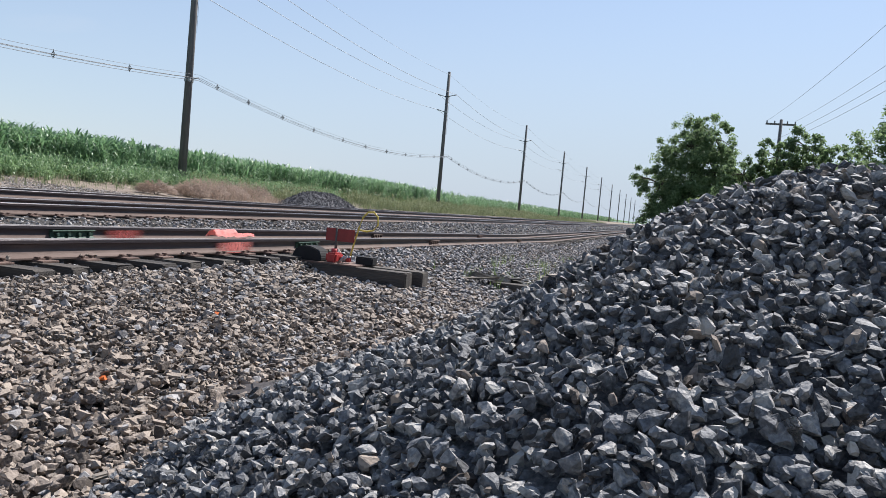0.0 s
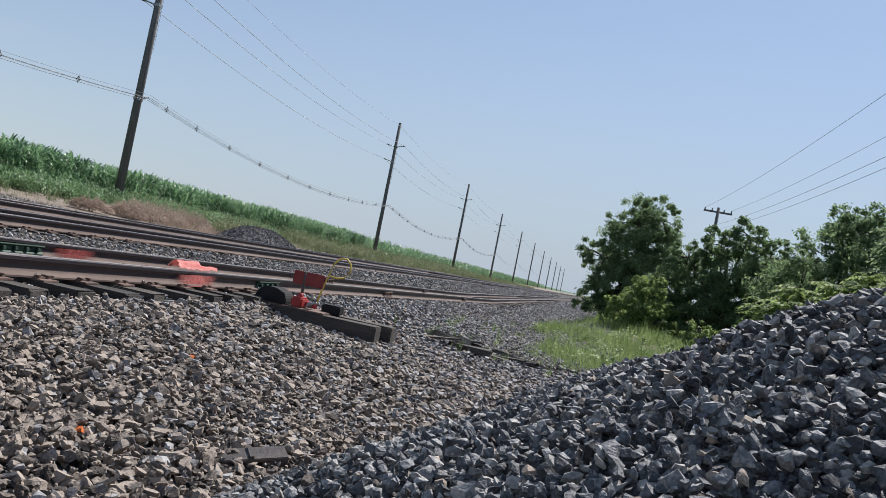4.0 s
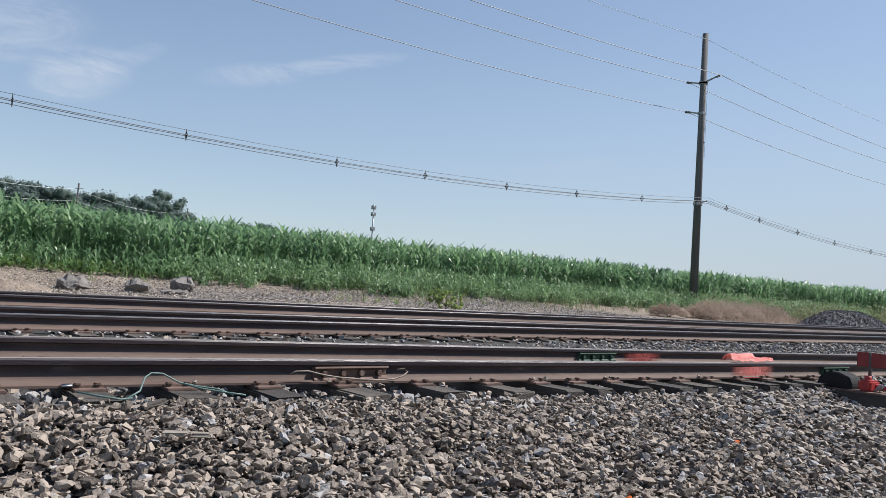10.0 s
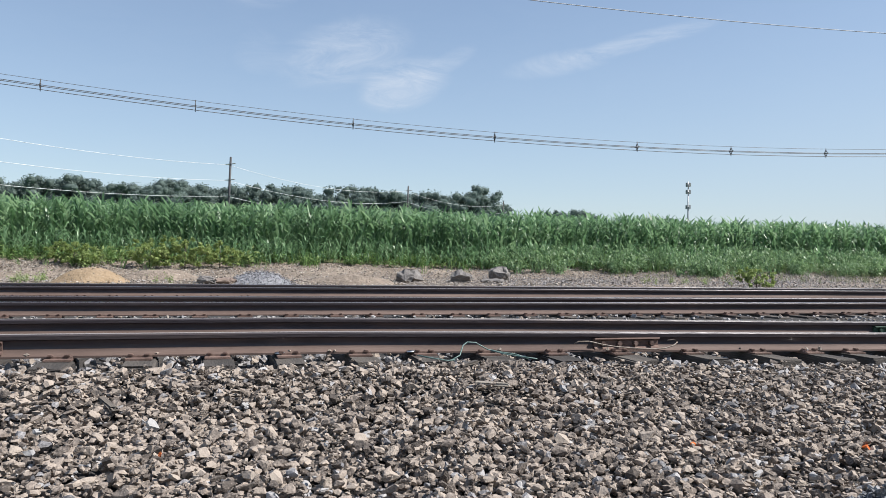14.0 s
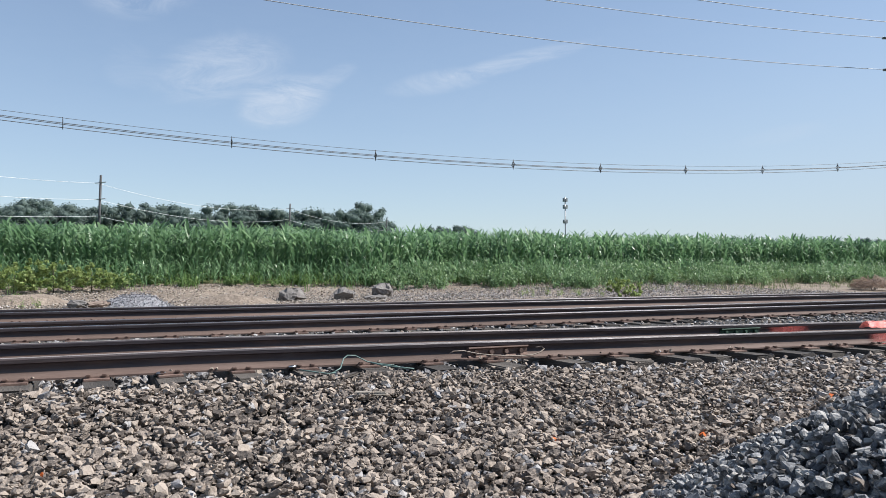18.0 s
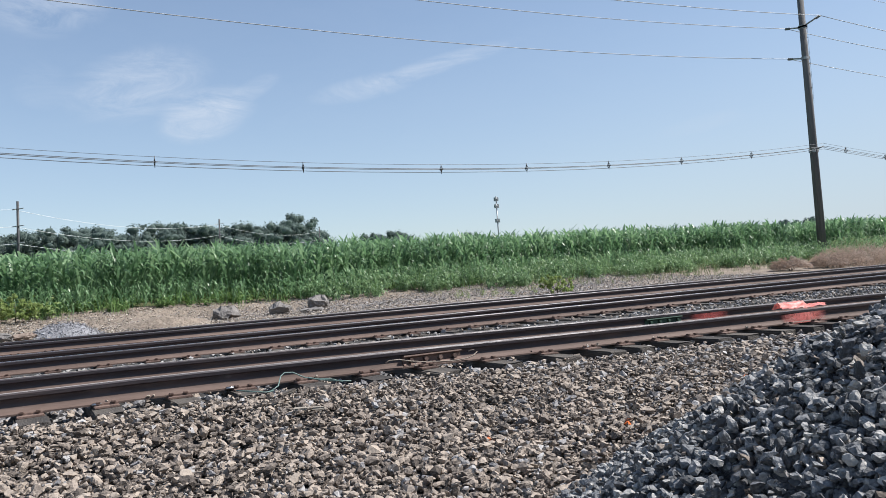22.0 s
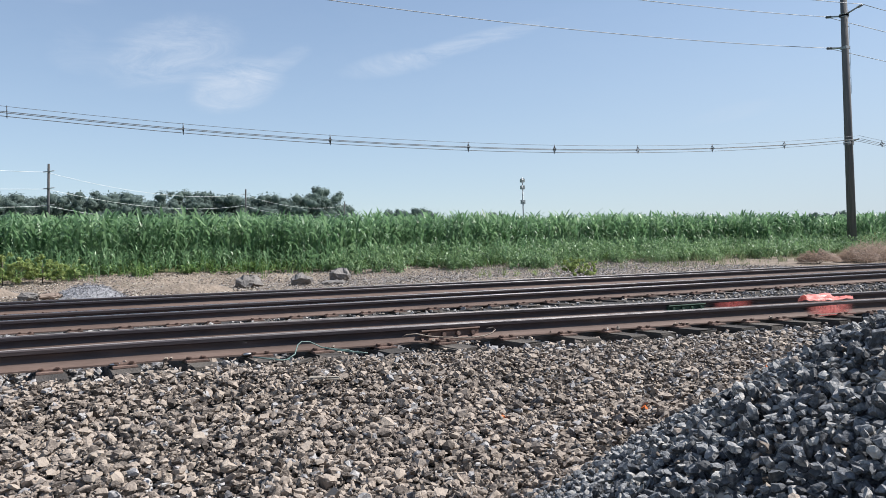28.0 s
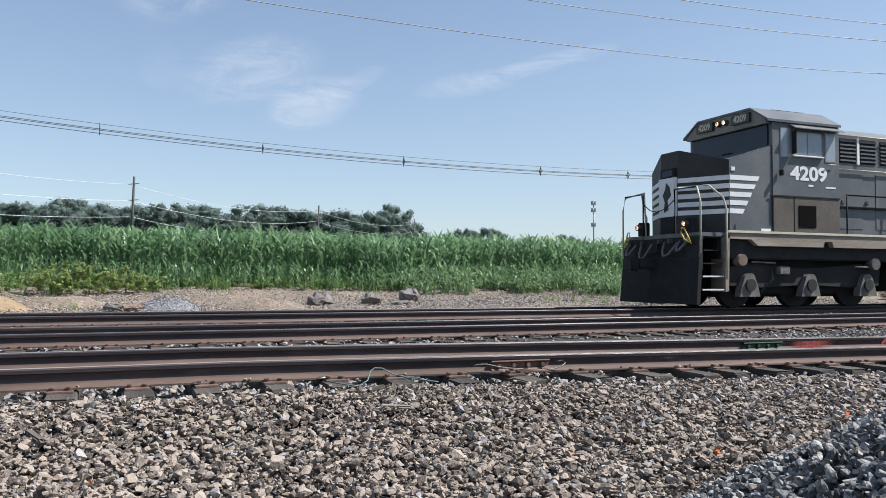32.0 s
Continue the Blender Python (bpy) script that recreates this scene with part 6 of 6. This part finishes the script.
def loose_iron():
    for n, (x, y, a) in enumerate(((2.95, 3.72, 32), (3.28, 3.60, 12))):
        bm = bmesh.new()
        add_box(bm, -.17, -.085, 0, .17, .085, .02, .004)
        add_box(bm, -.02, -.078, .02, .0, .078, .032)
        ob = part("loose_tie_plate", bm, M_LOOSE)
        ob.matrix_basis = pose(x, y, float(base_z(x, y)) + .07, 4, -9, a)
        tagged(ob, "loose dark tie plate lying on the ballast", "tie plate", "loose tie plates")
    rnd = random.Random(2)
    for n in range(16):
        u = n / 15
        bm = bmesh.new()
        L, w = rnd.uniform(.35, 1.1), rnd.uniform(.025, .085)
        add_box(bm, -L / 2, -w, 0, L / 2, w, rnd.uniform(.025, .09), .008)
        for v in bm.verts:
            v.co += Vector((rnd.uniform(-.05, .05), rnd.uniform(-.02, .02), rnd.uniform(-.012, .012)))
        ob = part("broken_timber", bm, M_SPLIT if n % 3 == 0 else M_TIE)
        x, y = 2.0 + 2.0 * u + rnd.uniform(-.15, .15), 12.3 + 1.3 * u + rnd.uniform(-.5, .5)
        ob.matrix_basis = pose(x, y, float(base_z(x, y)) + .03, rnd.uniform(-8, 8), rnd.uniform(-8, 8), rnd.uniform(-25, 40))
        tagged(ob, "pale split piece of an old tie on the ballast" if n % 3 == 0 else "broken piece of an old dark tie on the ballast", "broken timber", "broken timbers")
    for x, y, L, a, mat, lab in ((.72, 1.06, .17, 118, M_TIE, "dark wood splinter lying on the ballast"), (1.21, 1.07, .22, 65, M_SPLIT, "pale wood splinter lying on the ballast"),
                                 (3.14, 2.30, .20, 60, M_SPLIT, "pale broken stick lying on the ballast"), (1.3, -1.4, .3, 20, M_SPLIT, "pale wood splinter lying on the ballast")):
        bm = bmesh.new()
        add_box(bm, -L / 2, -.022, 0, L / 2, .022, .022, .005)
        for v in bm.verts:
            v.co += Vector((rnd.uniform(-.02, .02), rnd.uniform(-.008, .008), rnd.uniform(-.004, .004)))
        ob = part("wood_splinter", bm, mat)
        ob.matrix_basis = pose(x, y, float(base_z(x, y)) + .065, rnd.uniform(-6, 6), rnd.uniform(-8, 8), a)
        tagged(ob, lab, "wood splinter", "wood splinters")


def tie_end_plate(x, y, z):
    """A pressed nail plate of small square teeth on the end of a tie."""
    bm = bmesh.new()
    add_box(bm, 0, -.10, -.135, .004, .10, -.02)
    for i in range(11):
        for j in range(5):
            add_box(bm, .004, -.094 + .0175 * i, -.13 + .022 * j, .010, -.083 + .0175 * i, -.115 + .022 * j)
    ob = part("tie_end_plate", bm, M_STEEL)
    ob.matrix_basis = pose(x, y, z)
    tagged(ob, "galvanised nail plate pressed into the end of a tie", "tie end plate", "tie end plates")


def rail_clip(x, y, z):
    """A small polished dome added on the rail foot to catch a sun glint."""
    bm = bmesh.new()
    bmesh.ops.create_uvsphere(bm, u_segments=14, v_segments=8, radius=1)
    bmesh.ops.scale(bm, vec=(.030, .045, .012), verts=bm.verts)
    ob = part("rail_clip", bm, M_SHINE, smooth=True)
    ob.matrix_basis = pose(x, y, z, 0, 0, 15)
    tagged(ob, "small polished dome added on the rail foot to catch a sun glint", "rail clip", "rail clips")


for cy in (-.30, .76, 4.62):
    rail_clip(.075, cy, float(dip(cy)) - .160)
for ey in (.33, 1.42):
    tie_end_plate(.60, ey, float(dip(ey)) - .19)
joint_bar("rusty bolted joint bar on the near rail", M_PLATE, 0, 2.75, float(dip(2.75)), .64, 4)
joint_bar("rusty bolted joint bar on the near rail", M_PLATE, 0, -2.6, 0, .66, 4)
joint_bar("green painted insulated joint bar on the far rail", M_GREEN, -1.507, 7.27, float(dip(7.27)), .68, 4, bolt_mat=M_GREEN)
joint_bar("green painted insulated joint bar near the switch stand", M_GREEN, 0, 10.3, float(dip(10.3)), .7, 4, bolt_mat=M_GREEN)
for jx, jy in ((0, 16.75), (-1.507, 17.1), (0, 27.0), (-1.507, 27.4)):
    joint_bar("rusty bolted joint bar far along the siding", M_PLATE, jx, jy, float(dip(jy)), .62, 4)
switch_stand(0.97, 9.3)
painted_marks()
bond_wires()
painted_stones()
loose_iron()
boulder("pale angular boulder at the edge of the gravel", -18.3, 8.15, .80, 3, (1, 1, .75))
boulder("pale mottled boulder on the gravel strip", -17.4, 4.85, .78, 4, (1, 1.05, .7))
boulder("low dark boulder on the gravel strip", -17.1, 6.45, .66, 6, (1, 1.15, .8))
boulder("flat slab of stone on the gravel strip", -16.2, 7.2, .62, 8, (1, 1.4, .3))
boulder("small reddish rock on the dirt strip", -15.2, -.62, .5, 9, (1, 1.4, .5), M_BRASS)
boulder("small dark rock on the dirt strip", -15.1, -1.05, .5, 10, (1, 1.1, .6))


def mound(name, label, x, y, r, h, mat, stones):
    """A low heap on the dirt strip with loose gravel over it."""
    t = thing(name, label, name.replace("_", " "))
    hz = lambda X, Y: base_z(X, Y) - .05 + (h + .05) * np.clip(1 - ((X - x) / r) ** 2 - ((Y - y) / (r * 1.25)) ** 2, 0, 1) ** 1.4 + .02 * np.sin(5 * X) * np.sin(6 * Y)
    g = grid_sheet("core", np.arange(x - r, x + r + .1, .1), np.arange(y - r * 1.25, y + r * 1.25 + .1, .1), hz, mat, "", "", "")
    g.parent = t
    P, s = stones_on(x - r, x + r, y - r * 1.2, y + r * 1.2, stones, hz, .03, .07)
    scatter("gravel", P, s, mat if mat is M_FINE else M_STRIP, "", "", parent=t, protos=PEBBLE)


mound("gravel_heap", "small grey gravel heap on the dirt strip", -15.6, .35, .85, .34, M_FINE, 900)
mound("clay_mound", "low mound of bare orange clay on the dirt strip", -15.6, -3.9, .9, .40, M_CLAY, 60)
mound("soil_mound", "low mound of bare brown soil on the dirt strip", -16.6, 3.0, 1.3, .28, M_DIRT, 30)
mound("soil_mound", "low mound of bare brown soil on the dirt strip", -17.2, -2.3, 1.2, .30, M_DIRT, 30)


def crossarm_pole(x, y, top, arm, label, turn=0):
    t = thing("utility_pole", label, "utility pole", "utility poles", m=pose(x, y, 0, 0, 0, turn))
    z0 = float(base_z(x, y))
    part("shaft", tube([(0, 0, z0 - .2), (0, 0, top)], .15, 10, .10), M_POLE, t)
    part("crossarm", box(-arm, -.05, top - .38, arm, .05, top - .26, .01), M_POLE, t)
    for s in (-1, -.45, .45, 1):
        part("insulator", tube([(s * arm * .92, 0, top - .26), (s * arm * .92, 0, top - .1)], .045, 8), M_INSUL, t)
    return t


def far_line():
    P = [(-93, 0.2, 12.6), (-133, 31.5, 13.8), (-40, -36, 11.8), (-178, 66, 15.2)]
    for x, y, top in P:
        t = thing("utility_pole", "dark wooden pole standing in the corn field", "utility pole", "utility poles in the field", m=pose(x, y, 0, 0, 2.5, 38))
        z0 = float(base_z(x, y))
        part("shaft", tube([(0, 0, z0 - .2), (0, 0, top)], .19, 8, .13), M_CABLE_D, t)
        for k in range(3):
            part("arm", tube([(-.9, 0, top - .9 - 1.9 * k), (.9, 0, top - .8 - 1.9 * k)], .06, 6), M_STEEL, t)
    for a, b in ((2, 0), (0, 1), (1, 3)):
        (x0, y0, t0), (x1, y1, t1) = P[a], P[b]
        for k in range(3):
            wire((x0, y0, t0 - .9 - 1.9 * k), (x1, y1, t1 - .9 - 1.9 * k), 1.3, .022, M_BRIGHT, "pale wire sagging over the corn field")


def cell_tower():
    d, az = 520.0, radians(57.2)
    x, y = 7 - math.sin(az) * d, -.8 + math.cos(az) * d
    t = thing("cell_tower", "slim grey cell tower with antenna racks beyond the corn", "cell tower", m=pose(x, y, 0))
    part("mast", tube([(0, 0, 0), (0, 0, 52)], .6, 10, .35), M_STEEL, t)
    for z in (50, 45.5, 36):
        bm = bmesh.new()
        for k in range(6):
            a = k * math.pi / 3
            add_box(bm, math.cos(a) * 1.25 - .25, math.sin(a) * 1.25 - .25, z - 1.2, math.cos(a) * 1.25 + .25, math.sin(a) * 1.25 + .25, z + 1.2)
            add_tube(bm, [(0, 0, z), (math.cos(a) * 1.25, math.sin(a) * 1.25, z)], .12, 5)
        part("antenna_rack", bm, M_STEEL, t)


crossarm_pole(11.2, 57, 8.3, .95, "wooden utility pole with one crossarm behind the trees")
crossarm_pole(13.2, 2, 9.3, .95, "wooden utility pole with one crossarm beside the stone heap")
for dx, z0, z1 in ((-.85, 8.2, 9.3), (.85, 8.2, 9.3), (-.4, 6.9, 7.2), (-.3, 6.6, 6.9)):
    wire((11.2 + dx, 57, z0), (13.2 + dx, 2, z1), .7, .008, M_CABLE, "thin grey overhead wire beside the railway")
far_line()
cell_tower()


def motions():
    rows = [(t, pose(-9.3035, 627.95 - 19.27 * t, 0.04)) for t in (0.0, 8.0, 16.0, 24.0, 32.0)]
    walk(loco, rows)


motions()
